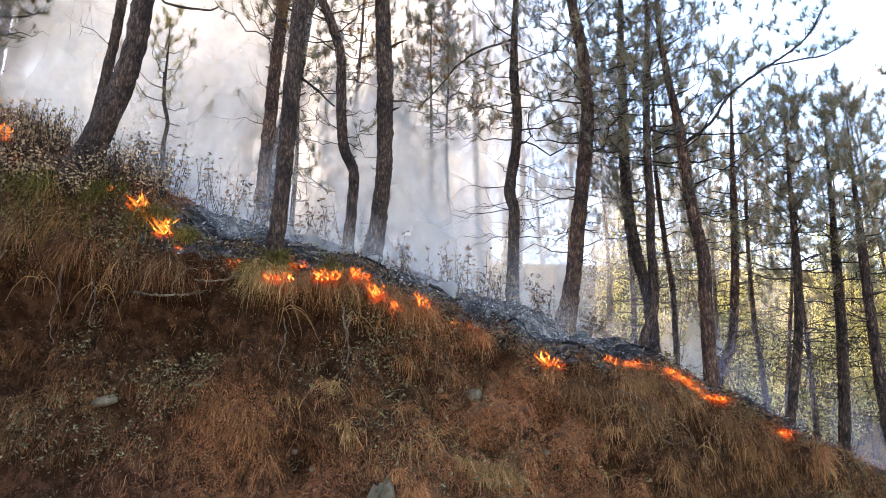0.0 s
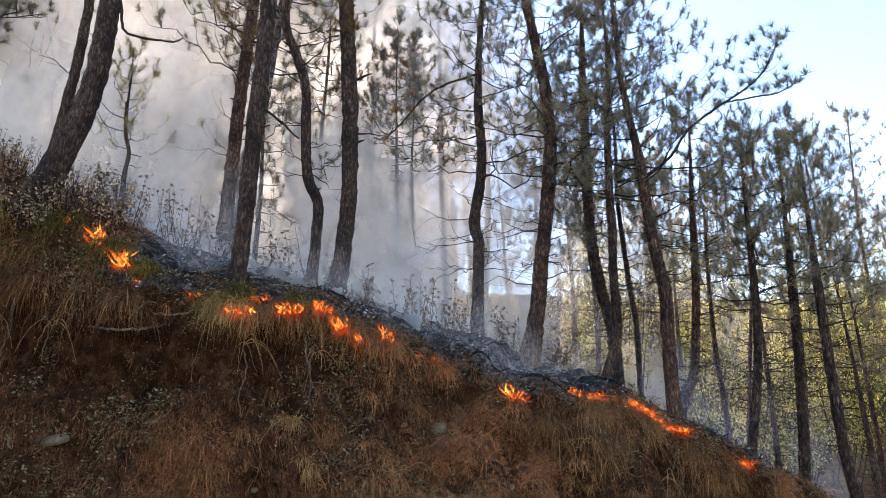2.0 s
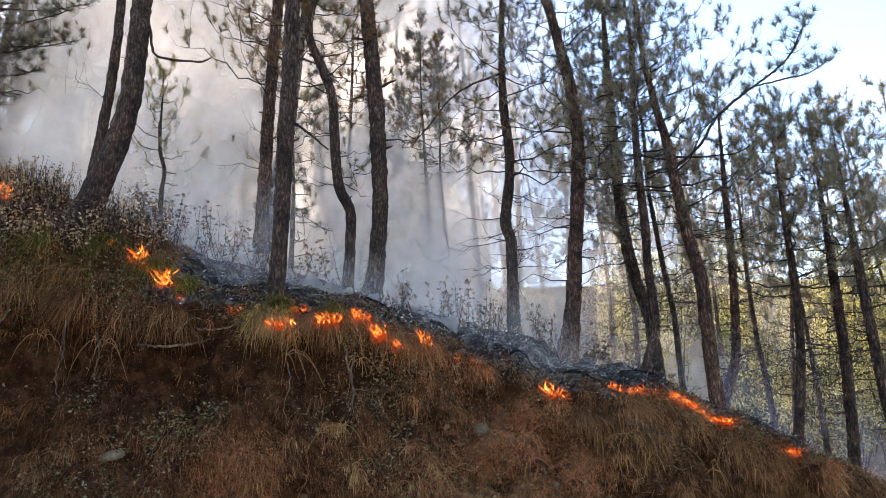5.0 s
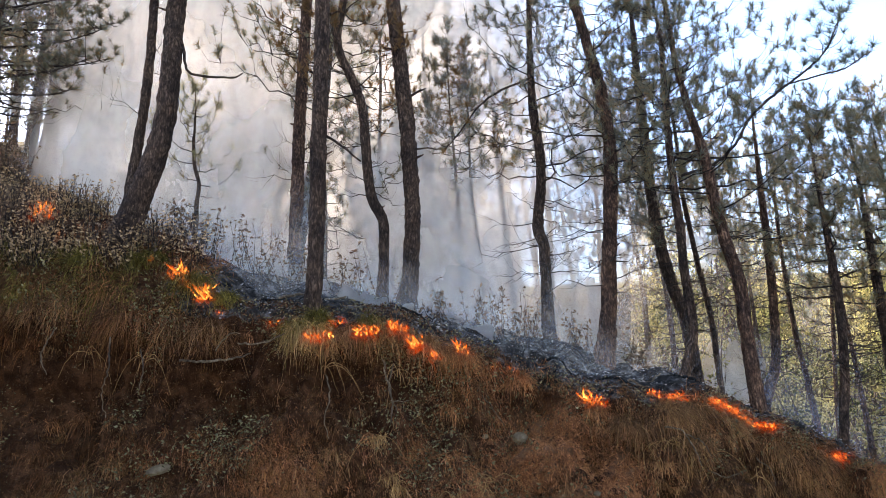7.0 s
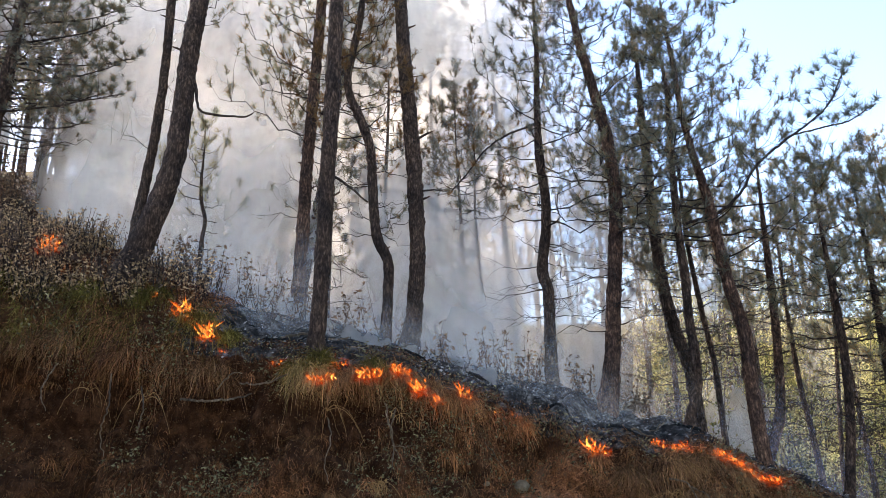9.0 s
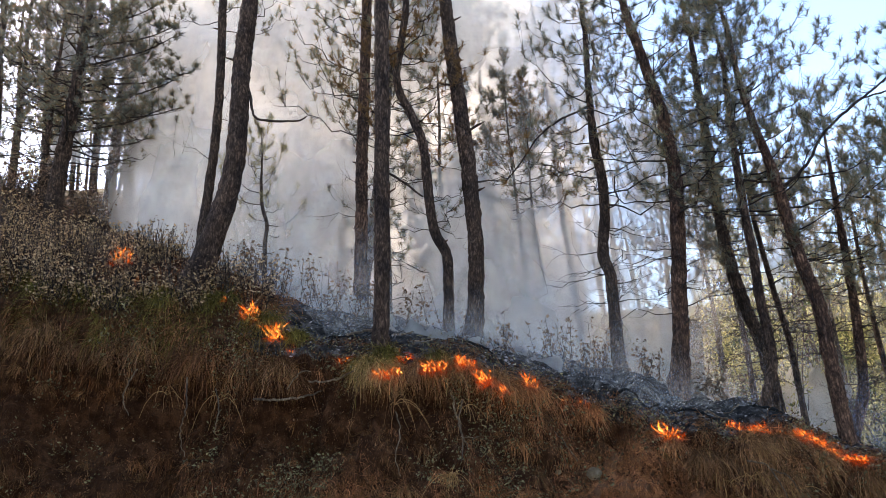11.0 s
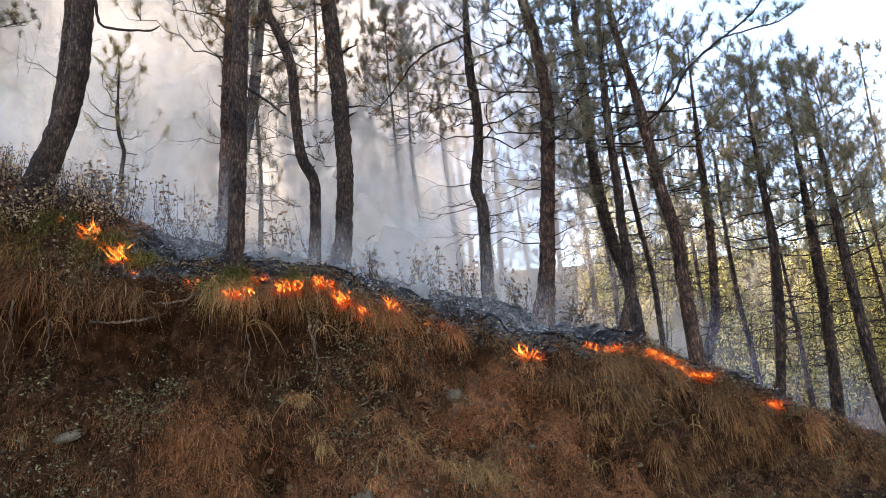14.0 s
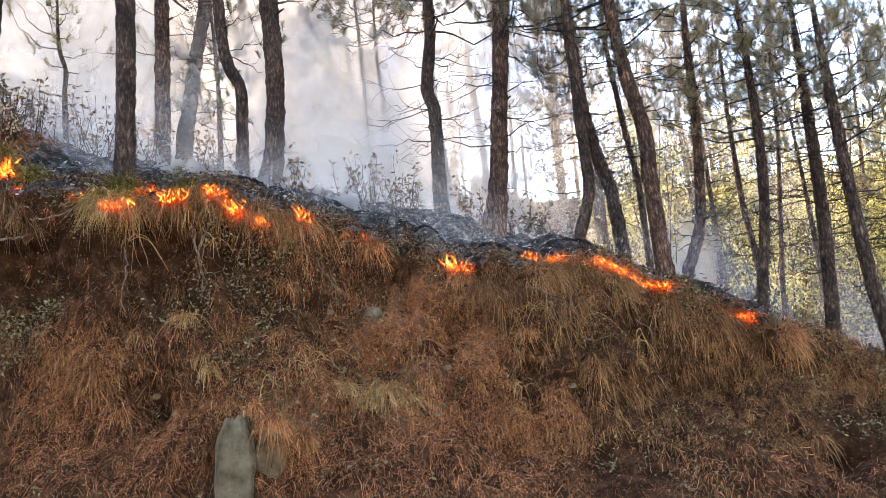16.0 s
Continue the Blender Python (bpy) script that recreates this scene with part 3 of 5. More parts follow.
def crown_geometry(line, rad, low, high, limbs, reach, tufts, count, needle, width, bare=0, droop=-0.1, tree=None, curl=0.35):
    """Limbs with twigs and needle tufts round the stem between two heights; bare: dead limbs below them."""
    wood, leaf = Pile(), Pile()
    zs = line[:, 2]
    az = rng.random() * 6.28
    for i in range(limbs + bare):
        dead = i >= limbs
        f = rng.random() if not dead else 0
        z = low + (high - low) * (i + f) / max(limbs, 1) if not dead else low - (low - zs[0]) * (0.05 + 0.5 * rng.random())
        z = min(z, zs[-1] - 0.02)
        base = np.array([np.interp(z, zs, line[:, c]) for c in range(3)])
        r0 = np.interp(z, zs, rad)
        az += 2.4 + rng.normal(0, 0.4)
        rel = (z - low) / max(high - low, 0.1)
        ln = reach * (1.05 - 0.75 * max(rel, 0) ** 1.3) * (0.7 + 0.5 * rng.random())
        if dead:
            l, r = limb(base, az, -0.15 + 0.3 * rng.random(), ln * (0.4 + 0.4 * rng.random()), 0.009, 0.2 - 0.5 * rng.random(), 0.5)
            if tree:
                part("dead_branch", mesh_of("dead_branch", *tube(l, r, 4), M_TWIG, None, True), tree)
            else:
                wood.add(*tube(l, r, 4))
            for _ in range(4):
                k = rng.integers(2, 8)
                l2, r2 = limb(l[k], az + rng.normal(0, 0.9), rng.normal(0, 0.3), ln * (0.15 + 0.2 * rng.random()), 0.004, rng.normal(0.3, 0.5), 0.6, 5)
                wood.add(*tube(l2, r2, 3))
            continue
        l, r = limb(base, az, droop + 0.15 * rng.random() + 0.3 * rel, ln, min(0.5 * r0, 0.005 + 0.006 * ln), curl, 0.5)
        if tree:
            part("branch", mesh_of("branch", *tube(l, r, 4), M_TWIG, None, True), tree)
        else:
            wood.add(*tube(l, r, 5))
        pos, way = [l[-1]], [unit(l[-1] - l[-2])]
        for _ in range(tufts):
            k = int(rng.integers(3, 9))
            a2 = az + rng.choice([-1, 1]) * (0.4 + 0.9 * rng.random())
            l2, r2 = limb(l[k], a2, -0.1 + 0.3 * rng.random(), ln * (0.16 + 0.24 * rng.random()), 0.006, 0.6 + 0.5 * rng.random(), 0.5, 5)
            wood.add(*tube(l2, r2, 3))
            pos.append(l2[-1])
            way.append(unit(l2[-1] - l2[-2]) + np.array([0, 0, 0.5]))
            if rng.random() < 0.45:
                pos.append(l2[2])
                way.append(rng.normal(0, 0.5, 3) + np.array([0, 0, 0.8]))
        leaf.add(*needles(pos, way, count, needle, width))
    if limbs:
        zt = zs[-1] - np.concatenate([[0.0, 0.03, 0.06], 0.9 * rng.random(11)])
        pos = np.stack([np.interp(zt, zs, line[:, c]) for c in range(3)], 1) + rng.normal(0, 0.05, (14, 3)) * np.array([1, 1, 0.2])
        leaf.add(*needles(pos, np.array([0, 0, 1.0]) + rng.normal(0, 0.5, (14, 3)), count, needle, width))
    return wood, leaf


def trunk_mesh(points, mat, sides=16, step=0.055):
    p = np.array(points, float)
    fine = smooth_line(p, step)
    line, rad = fine[:, :3], np.maximum(fine[:, 3] * np.where(p[0, 0] > 4.8, 0.70, 0.81), 0.004)
    ang = np.linspace(0, 2 * np.pi, sides, endpoint=False)
    seed = rng.random() * 50
    lumps = np.array([[0.10 * noise.noise((3.2 * math.cos(a) + seed, 3.2 * math.sin(a), z * 4.5)) + 0.17 * noise.noise((5 * math.cos(a), 5 * math.sin(a) + seed, z * 9)) + 0.10 * noise.noise((11 * math.cos(a), 11 * math.sin(a) + seed, z * 22))
                       for a in ang] for z in line[:, 2]])
    flare = 1 + 0.10 * np.exp(-(line[:, 2] - line[0, 2] - 0.2) / 0.14).clip(0, 1.2)
    v, f = tube(line, rad * flare, sides, 0.012, lumps)
    return mesh_of("trunk", v, f, mat, None, True), line, rad


def pine(points, label, low, high, limbs, reach, tufts=6, count=46, needle=0.135, width=0.0076, bare=6, top=None, bark=None, leafmat=None, droop=-0.1, stubs=0, curl=0.35):
    """A pine from the centre line of its stem (x, y, z, radius); top: how far the stem goes on above it."""
    pts = [list(p) for p in points]
    if top:
        e, d = np.array(pts[-1]), np.array(pts[-1]) - np.array(pts[-2])
        d = d / max(abs(d[2]), 0.1)
        for k in (0.5, 1.0):
            pts.append([e[0] + 0.5 * d[0] * top * k, e[1] + 0.15 * math.sin(k * 3), e[2] + top * k, max(e[3] * (1 - 0.85 * k), 0.01)])
    else:
        pts[-1][3] = 0.012
        pts[-2][3] *= 0.55
        pts[-3][3] *= 0.8
    foot = pts[0]
    gz = ground_z(foot[0], foot[1])
    if foot[2] > gz - 0.35:
        d = np.array(pts[0]) - np.array(pts[1])
        down = (foot[2] - gz + 0.4)
        pts.insert(0, [foot[0] + d[0] / max(-d[2], 0.1) * down * 0.5, foot[1], foot[2] - down, foot[3]])
    tree = tagged(new("pine_tree"), label, "tree", "pines on the slope")
    me, line, rad = trunk_mesh(pts, bark or M_BARK)
    part("trunk", me, tree)
    for i in range(stubs):                           # snapped-off dead limbs
        k = int(len(line) * (0.18 + 0.5 * (i + rng.random()) / stubs))
        az = (math.pi if i % 2 else 0.0) + rng.normal(0, 0.5)
        ln = rad[k] + 0.05 + 0.12 * rng.random()
        out = np.array([math.cos(az), -abs(math.sin(az)), 0.15 + 0.4 * rng.random()])
        l = line[k] + out * ln * np.array([0.3, 0.6, 0.85, 1.0])[:, None]
        part("stub", mesh_of("stub", *tube(l, np.array([0.024, 0.017, 0.012, 0.007]), 6, 0.15), M_BARK, None, True), tree)
    if limbs or bare:
        wood, leaf = crown_geometry(line, rad, low, min(high, line[-1, 2]), limbs, reach, tufts, count, needle, width, bare, droop, tree, curl)
        if wood.n:
            tagged(part("twig_mass", wood.mesh("twig_mass", M_TWIG, True), tree), kind="stuff")
        if leaf.n:
            tagged(part("crown", leaf.mesh("crown", leafmat or M_NEEDLE), tree), kind="stuff")
    return tree


def branch(tree, points, name="branch", sides=7, mat=None, tufts=0, label="", leafmat=None, spread=0.35, start=0.5, width=0.0065):
    """A limb of its own, with twigs and tufts towards its tip where tufts is given."""
    fine = smooth_line(points, 0.06)
    v, f = tube(fine[:, :3] + rng.normal(0, 0.004, fine[:, :3].shape), fine[:, 3] * 0.65, sides, 0.08)
    b = part(name, mesh_of(name, v, f, mat or M_TWIG, None, True), tree, label)
    if tufts:
        wood, leaf = Pile(), Pile()
        n = len(fine)
        pos, way = [fine[-1, :3]], [fine[-1, :3] - fine[-2, :3]]
        for _ in range(tufts):
            k = int(n * (start + (1 - start) * rng.random() ** 0.7)) - 1
            l2, r2 = limb(fine[k, :3], rng.random() * 6.28, 0.1, spread * (0.6 + 0.8 * rng.random()), 0.008, 0.7, 0.3, 6)
            wood.add(*tube(l2, r2, 4))
            pos.append(l2[-1])
            way.append(l2[-1] - l2[-2])
        leaf.add(*needles(pos, np.array(way) + np.array([0, 0, 0.03]), 60, 0.17, width, 0.8, 0.05))
        tagged(part("twig_mass", wood.mesh("twig_mass", M_TWIG), b), kind="stuff")
        tagged(part("needles", leaf.mesh("needles", leafmat or M_NEEDLE_PALE), b), kind="stuff")
    return b


tree_a = pine([(-4.02, 9.20, 4.21, 0.25), (-3.77, 9.20, 4.90, 0.205), (-3.53, 9.20, 5.75, 0.183), (-3.45, 9.20, 6.66, 0.171), (-3.42, 9.20, 7.62, 0.167), (-3.32, 9.20, 8.63, 0.153)],
    "thick dark pine leaning uphill beside the fire", 9.0, 13.0, 14, 1.8, top=4.5, bare=1, stubs=3)
tree_a2 = pine([(-5.17, 12.00, 5.88, 0.118), (-5.05, 12.00, 7.00, 0.107), (-4.97, 12.00, 7.94, 0.104), (-4.92, 12.00, 9.30, 0.100), (-4.92, 12.00, 10.90, 0.094)],
    "slender pine half hidden by smoke", 10.0, 14.0, 14, 1.5, top=3.0, bare=4, leafmat=M_NEEDLE_PALE, stubs=2)
tree_b = pine([(-1.30, 8.45, 3.02, 0.131), (-1.26, 8.45, 3.73, 0.120), (-1.23, 8.45, 4.47, 0.123), (-1.21, 8.45, 5.25, 0.122), (-1.17, 8.45, 6.08, 0.122), (-1.15, 8.45, 6.95, 0.121), (-1.13, 8.45, 7.87, 0.117)],
    "straight rough-barked pine on the brow of the bank", 8.6, 13.0, 14, 1.7, top=5.0, bare=0, stubs=5)
tree_b2 = pine([(-2.12, 11.40, 4.27, 0.143), (-2.06, 11.40, 5.57, 0.133), (-2.03, 11.40, 6.63, 0.131), (-1.97, 11.40, 7.74, 0.124), (-1.90, 11.40, 8.92, 0.117), (-1.84, 11.40, 10.16, 0.109)],
    "pine with sunlight painted into its reddish bark, close behind another", 7.0, 13.0, 44, 1.5, top=3.0, bare=5, bark=M_BARK_SUNLIT, stubs=4, leafmat=M_NEEDLE_PALE)
tree_b3 = pine([(-2.35, 12.90, 4.93, 0.176), (-2.26, 12.90, 5.38, 0.158), (-2.12, 12.90, 6.19, 0.139), (-1.99, 12.90, 6.80, 0.135), (-1.88, 12.90, 7.42, 0.130)],
    "pine trunk standing in blue smoke", 8.0, 12.5, 18, 1.5, top=5.0, bare=8, leafmat=M_NEEDLE_PALE)
tree_t1 = pine([(-3.20, 15.00, 5.85, 0.114), (-3.24, 15.00, 7.61, 0.118), (-3.29, 15.00, 9.80, 0.123), (-3.34, 15.00, 11.36, 0.119), (-3.39, 15.00, 13.02, 0.115)],
    "pine trunk faint in dense smoke", 9.2, 15.5, 26, 1.7, top=3.0, bare=12)
tree_c = pine([(-0.22, 10.30, 3.40, 0.195), (-0.16, 10.30, 3.75, 0.160), (-0.09, 10.30, 4.60, 0.148), (-0.10, 10.30, 5.70, 0.150), (-0.15, 10.30, 6.70, 0.150), (-0.20, 10.30, 7.40, 0.146), (-0.28, 10.30, 8.60, 0.136)],
    "stout dark pine with scorched foot and broken stubs", 9.5, 13.5, 16, 1.8, top=5.0, bare=2, stubs=3)
tree_d = pine([(-0.57, 10.20, 3.47, 0.109), (-0.54, 10.20, 3.98, 0.098), (-0.53, 10.20, 4.60, 0.095), (-0.68, 10.20, 4.93, 0.096), (-0.74, 10.20, 5.34, 0.092), (-0.77, 10.20, 5.91, 0.093), (-0.81, 10.20, 6.49, 0.090), (-0.97, 10.20, 7.00, 0.086), (-1.14, 10.20, 7.41, 0.083), (-1.18, 10.20, 7.77, 0.079), (-1.10, 10.20, 8.23, 0.075), (-0.99, 10.20, 8.86, 0.072)],
    "thin crooked pine with bowed stem", 6.3, 11.5, 44, 1.3, top=3.0, bare=12, tufts=5, leafmat=M_NEEDLE_DRY, stubs=3)
tree_e = pine([(1.96, 10.95, 2.84, 0.141), (1.97, 10.95, 3.51, 0.112), (1.99, 10.95, 4.24, 0.109), (1.92, 10.95, 4.62, 0.110), (2.02, 10.95, 5.29, 0.102), (2.05, 10.95, 5.89, 0.094), (2.00, 10.95, 6.50, 0.091), (2.00, 10.95, 7.12, 0.077), (2.03, 10.95, 7.86, 0.063), (2.08, 10.95, 8.74, 0.054)],
    "slim pine with kinked stem and open crown", 5.2, 10.6, 40, 1.7, top=2.0, bare=20, tufts=5, stubs=3)
tree_f = pine([(2.62, 10.25, 2.36, 0.189), (2.74, 10.25, 3.01, 0.150), (2.85, 10.25, 3.95, 0.132), (2.96, 10.25, 4.83, 0.131), (3.03, 10.25, 5.57, 0.124), (3.02, 10.25, 6.09, 0.116), (2.97, 10.25, 6.72, 0.113), (2.85, 10.25, 7.43, 0.101), (2.73, 10.25, 8.05, 0.093), (2.69, 10.25, 8.26, 0.089)],
    "tall pine with sunlight painted into its reddish bark and a broad crown", 4.9, 11.5, 54, 1.7, top=3.5, bare=18, tufts=8, bark=M_BARK_SUNLIT, leafmat=M_NEEDLE_PALE, stubs=4)
tree_g = pine([(3.58, 9.80, 2.02, 0.098), (3.68, 9.80, 2.30, 0.092), (3.79, 9.80, 2.65, 0.088), (3.80, 9.80, 3.20, 0.084), (3.78, 9.80, 3.60, 0.080), (3.80, 9.80, 4.10, 0.077), (3.79, 9.80, 4.80, 0.072), (3.80, 9.80, 5.50, 0.065), (3.83, 9.80, 6.30, 0.053), (3.88, 9.80, 7.20, 0.041)],
    "thin dark pine with curved foot", 3.9, 8.8, 35, 1.3, top=1.5, bare=14, tufts=6)
tree_g2 = pine([(4.70, 12.40, 2.20, 0.140), (4.66, 12.40, 2.80, 0.134), (4.62, 12.40, 3.20, 0.128), (4.44, 12.40, 3.95, 0.128), (4.32, 12.40, 4.80, 0.130), (4.29, 12.40, 6.00, 0.120), (4.30, 12.40, 6.90, 0.105), (4.30, 12.40, 8.00, 0.085), (4.33, 12.40, 9.30, 0.050)],
    "pine with bent stem behind the shelf", 4.1, 9.6, 49, 1.5, top=1.5, bare=16, tufts=7, leafmat=M_NEEDLE_PALE)
tree_g0 = pine([(4.62, 13.20, 2.49, 0.063), (4.63, 13.20, 3.34, 0.059), (4.59, 13.20, 4.22, 0.054), (4.56, 13.20, 4.89, 0.050), (4.55, 13.20, 5.93, 0.044)],
    "thin young pine stem", 5.0, 8.0, 14, 0.9, top=2.5, bare=8)
tree_g3 = pine([(5.06, 12.30, 2.40, 0.073), (5.05, 12.30, 3.19, 0.070), (4.97, 12.30, 3.91, 0.066), (4.90, 12.30, 4.65, 0.062), (4.83, 12.30, 5.62, 0.052), (4.85, 12.30, 6.62, 0.042)],
    "thin leaning pine stem", 5.2, 8.5, 16, 1.0, top=2.0, bare=8)
tree_h = pine([(4.59, 9.85, 1.43, 0.140), (4.57, 9.85, 2.08, 0.122), (4.56, 9.85, 2.79, 0.116), (4.57, 9.85, 3.36, 0.113), (4.46, 9.85, 3.95, 0.107), (4.40, 9.85, 4.38, 0.099), (4.34, 9.85, 5.08, 0.093), (4.27, 9.85, 5.63, 0.081), (4.18, 9.85, 6.09, 0.069), (4.08, 9.85, 6.86, 0.056), (4.05, 9.85, 7.74, 0.045)],
    "leaning pine with orange sunlight painted into its bark and a long side branch", 4.4, 9.3, 46, 1.65, top=1.8, bare=16, bark=M_BARK_SUNLIT, tufts=7, leafmat=M_NEEDLE_PALE, stubs=3)
tree_l = pine([(5.12, 11.10, 1.25, 0.125), (5.25, 11.10, 1.66, 0.116), (5.50, 11.10, 2.27, 0.108), (5.60, 11.10, 3.05, 0.098), (5.66, 11.10, 3.90, 0.090), (5.69, 11.10, 4.75, 0.080), (5.72, 11.10, 5.50, 0.068), (5.76, 11.10, 6.40, 0.050), (5.82, 11.10, 7.20, 0.022)],
    "slender pine with many dead lower branches", 3.6, 7.6, 29, 1.2, bare=22, bark=M_BARK_SUNLIT, tufts=6, leafmat=M_NEEDLE_PALE)
tree_l2 = pine([(7.18, 13.40, 1.29, 0.084), (7.12, 13.40, 2.18, 0.075), (7.06, 13.40, 2.82, 0.071), (7.04, 13.40, 3.70, 0.060), (7.04, 13.40, 4.71, 0.050), (7.07, 13.40, 5.65, 0.039)],
    "thin leaning pine in low smoke", 4.2, 6.6, 18, 0.9, top=1.0, bare=10)
tree_m = pine([(5.62, 9.80, 0.95, 0.098), (5.67, 9.80, 1.25, 0.092), (5.82, 9.80, 2.00, 0.087), (5.90, 9.80, 2.70, 0.084), (5.93, 9.80, 3.35, 0.078), (5.92, 9.80, 4.30, 0.066), (5.92, 9.80, 5.20, 0.046), (5.93, 9.80, 6.06, 0.020)],
    "pine with dense crown and dead lower branches", 2.9, 6.9, 30, 1.3, bare=18, tufts=5, leafmat=M_NEEDLE_PALE)
tree_m0 = pine([(7.14, 12.60, 1.24, 0.052), (7.30, 12.60, 2.55, 0.049), (7.47, 12.60, 3.92, 0.045), (7.53, 12.60, 4.91, 0.040), (7.58, 12.60, 5.83, 0.029)],
    "very thin pine stem among others", 4.2, 6.6, 16, 0.8, top=0.8, bare=10)
tree_n = pine([(6.58, 10.10, 0.80, 0.118), (6.65, 10.10, 1.60, 0.112), (6.69, 10.10, 2.40, 0.106), (6.71, 10.10, 3.30, 0.096), (6.72, 10.10, 4.20, 0.080), (6.73, 10.10, 5.20, 0.055), (6.75, 10.10, 6.10, 0.022)],
    "dark straight pine with dense crown", 2.9, 6.9, 30, 1.3, bare=18, tufts=5)
tree_o = pine([(6.78, 9.30, 0.45, 0.112), (6.70, 9.30, 1.00, 0.106), (6.64, 9.30, 1.80, 0.102), (6.61, 9.30, 2.60, 0.096), (6.59, 9.30, 3.40, 0.084), (6.57, 9.30, 4.20, 0.064), (6.56, 9.30, 5.00, 0.040), (6.55, 9.30, 5.60, 0.020)],
    "leaning pine at the end of the shelf", 2.7, 6.8, 30, 1.2, bare=22, tufts=5, leafmat=M_NEEDLE_PALE)
tree_sap = pine([(-4.04, 12.20, 5.37, 0.052), (-4.04, 12.20, 5.68, 0.048), (-4.01, 12.20, 6.03, 0.043), (-4.11, 12.20, 6.43, 0.039), (-4.13, 12.20, 6.97, 0.034), (-4.12, 12.20, 7.42, 0.030), (-4.14, 12.20, 8.04, 0.015)],
    "young sparse pine sapling with upturned twigs", 6.0, 8.1, 22, 0.75, bare=3, tufts=2, count=44, needle=0.13, width=0.005, droop=-0.12, curl=0.9, leafmat=M_NEEDLE_GOLD)
tree_x1 = pine([(-8.37, 12.30, 6.35, 0.215), (-8.32, 12.30, 7.05, 0.195), (-8.23, 12.30, 8.08, 0.170), (-8.15, 12.30, 8.87, 0.150), (-8.04, 12.30, 10.50, 0.115), (-7.98, 12.30, 11.40, 0.085)],
    "dark bushy pine in shade at the edge of the wood", 7.6, 12.6, 90, 2.2, top=1.2, bare=8, tufts=8, curl=0.15, width=0.010)
tree_x2 = pine([(-8.84, 15.00, 7.20, 0.170), (-8.80, 15.00, 8.20, 0.160), (-8.74, 15.00, 9.40, 0.150), (-8.68, 15.00, 10.60, 0.120)],
    "dark pine trunk in shade at the edge of the wood", 10.4, 13.5, 16, 1.4, top=3.0, bare=6)
tree_x3 = pine([(-8.58, 15.50, 7.40, 0.175), (-8.62, 15.50, 8.50, 0.165), (-8.66, 15.50, 9.60, 0.155), (-8.70, 15.50, 11.00, 0.120)],
    "dark pine trunk beside drifting smoke", 10.6, 14.0, 14, 1.4, top=3.0, bare=6)
tree_x4 = pine([(-10.52, 17.00, 8.58, 0.070), (-10.53, 17.00, 9.73, 0.071), (-10.51, 17.00, 10.91, 0.064)],
    "thin pine stem in the dark wood", 10.5, 13.0, 14, 1.0, top=2.5, bare=6)
tree_x5 = pine([(-9.88, 14.00, 7.19, 0.090), (-9.85, 14.00, 8.20, 0.085), (-9.80, 14.00, 9.18, 0.080), (-9.80, 14.00, 10.49, 0.068)],
    "thin shaded pine at the edge of the wood", 8.6, 13.0, 32, 1.7, top=3.0, bare=8, tufts=6)
branch(tree_h, [(3.95, 9.85, 5.00, 0.036), (4.44, 9.85, 5.16, 0.035), (4.82, 9.85, 5.47, 0.035), (5.12, 9.85, 5.90, 0.032), (5.62, 9.85, 6.30, 0.032), (6.01, 9.85, 6.57, 0.023), (6.43, 9.85, 6.93, 0.024), (6.68, 9.85, 7.35, 0.019), (6.81, 9.85, 7.63, 0.015)], tufts=34, spread=0.26, leafmat=M_NEEDLE_FAN, label="long upswept side branch with needle tufts")
branch(tree_h, [(5.75, 9.85, 6.4, 0.022), (6.2, 9.82, 6.5, 0.02), (6.7, 9.8, 6.62, 0.016), (7.05, 9.8, 6.85, 0.012)], tufts=16, spread=0.24, leafmat=M_NEEDLE_FAN, label="side fork with pale needle tufts")
for bz, rise, reach, back in ((8.05, -0.05, 1.8, 0.1), (8.35, 0.05, 2.2, -0.3), (8.65, 0.0, 2.3, 0.2), (9.0, 0.12, 2.3, -0.1), (9.4, 0.1, 2.35, 0.3), (9.85, 0.2, 2.2, -0.2), (10.3, 0.2, 2.0, 0.1), (10.8, 0.25, 1.7, 0.0)):
    bx = float(np.interp(bz, (6.35, 11.4), (-8.37, -7.98)))
    branch(tree_x1, [(bx, 12.3, bz, 0.034), (bx + 0.35 * reach, 12.25 + 0.3 * back, bz - 0.02 + 0.2 * rise, 0.028), (bx + 0.7 * reach, 12.2 + 0.7 * back, bz - 0.05 + 0.6 * rise, 0.020), (bx + reach, 12.2 + back, bz + 0.1 + rise, 0.010)],
           tufts=20, spread=0.40, leafmat=M_NEEDLE, label="long open branch with round needle tufts", start=0.25, width=0.010)
branch(tree_a, [(-3.30, 9.20, 7.12, 0.035), (-3.22, 9.20, 6.73, 0.030), (-3.09, 9.20, 6.63, 0.030), (-2.77, 9.20, 6.57, 0.026), (-2.52, 9.20, 6.56, 0.021), (-2.41, 9.20, 6.62, 0.013)], label="dead hooked branch")
branch(tree_b, [(-1.29, 9.00, 5.60, 0.031), (-1.02, 9.00, 5.39, 0.027), (-0.73, 9.00, 5.12, 0.019)], label="dead slanting branch")
branch(tree_e, [(1.90, 10.60, 7.05, 0.034), (1.41, 10.60, 6.85, 0.028), (1.04, 10.60, 6.58, 0.023), (0.77, 10.60, 6.22, 0.019), (0.46, 10.60, 5.86, 0.013)], tufts=5, label="drooping branch with browned tufts", leafmat=M_NEEDLE_DRY)
branch(tree_c, [(-0.02, 10.25, 5.76, 0.03), (0.18, 10.22, 5.76, 0.018), (0.40, 10.2, 5.72, 0.008)], name="stub", label="broken stub")
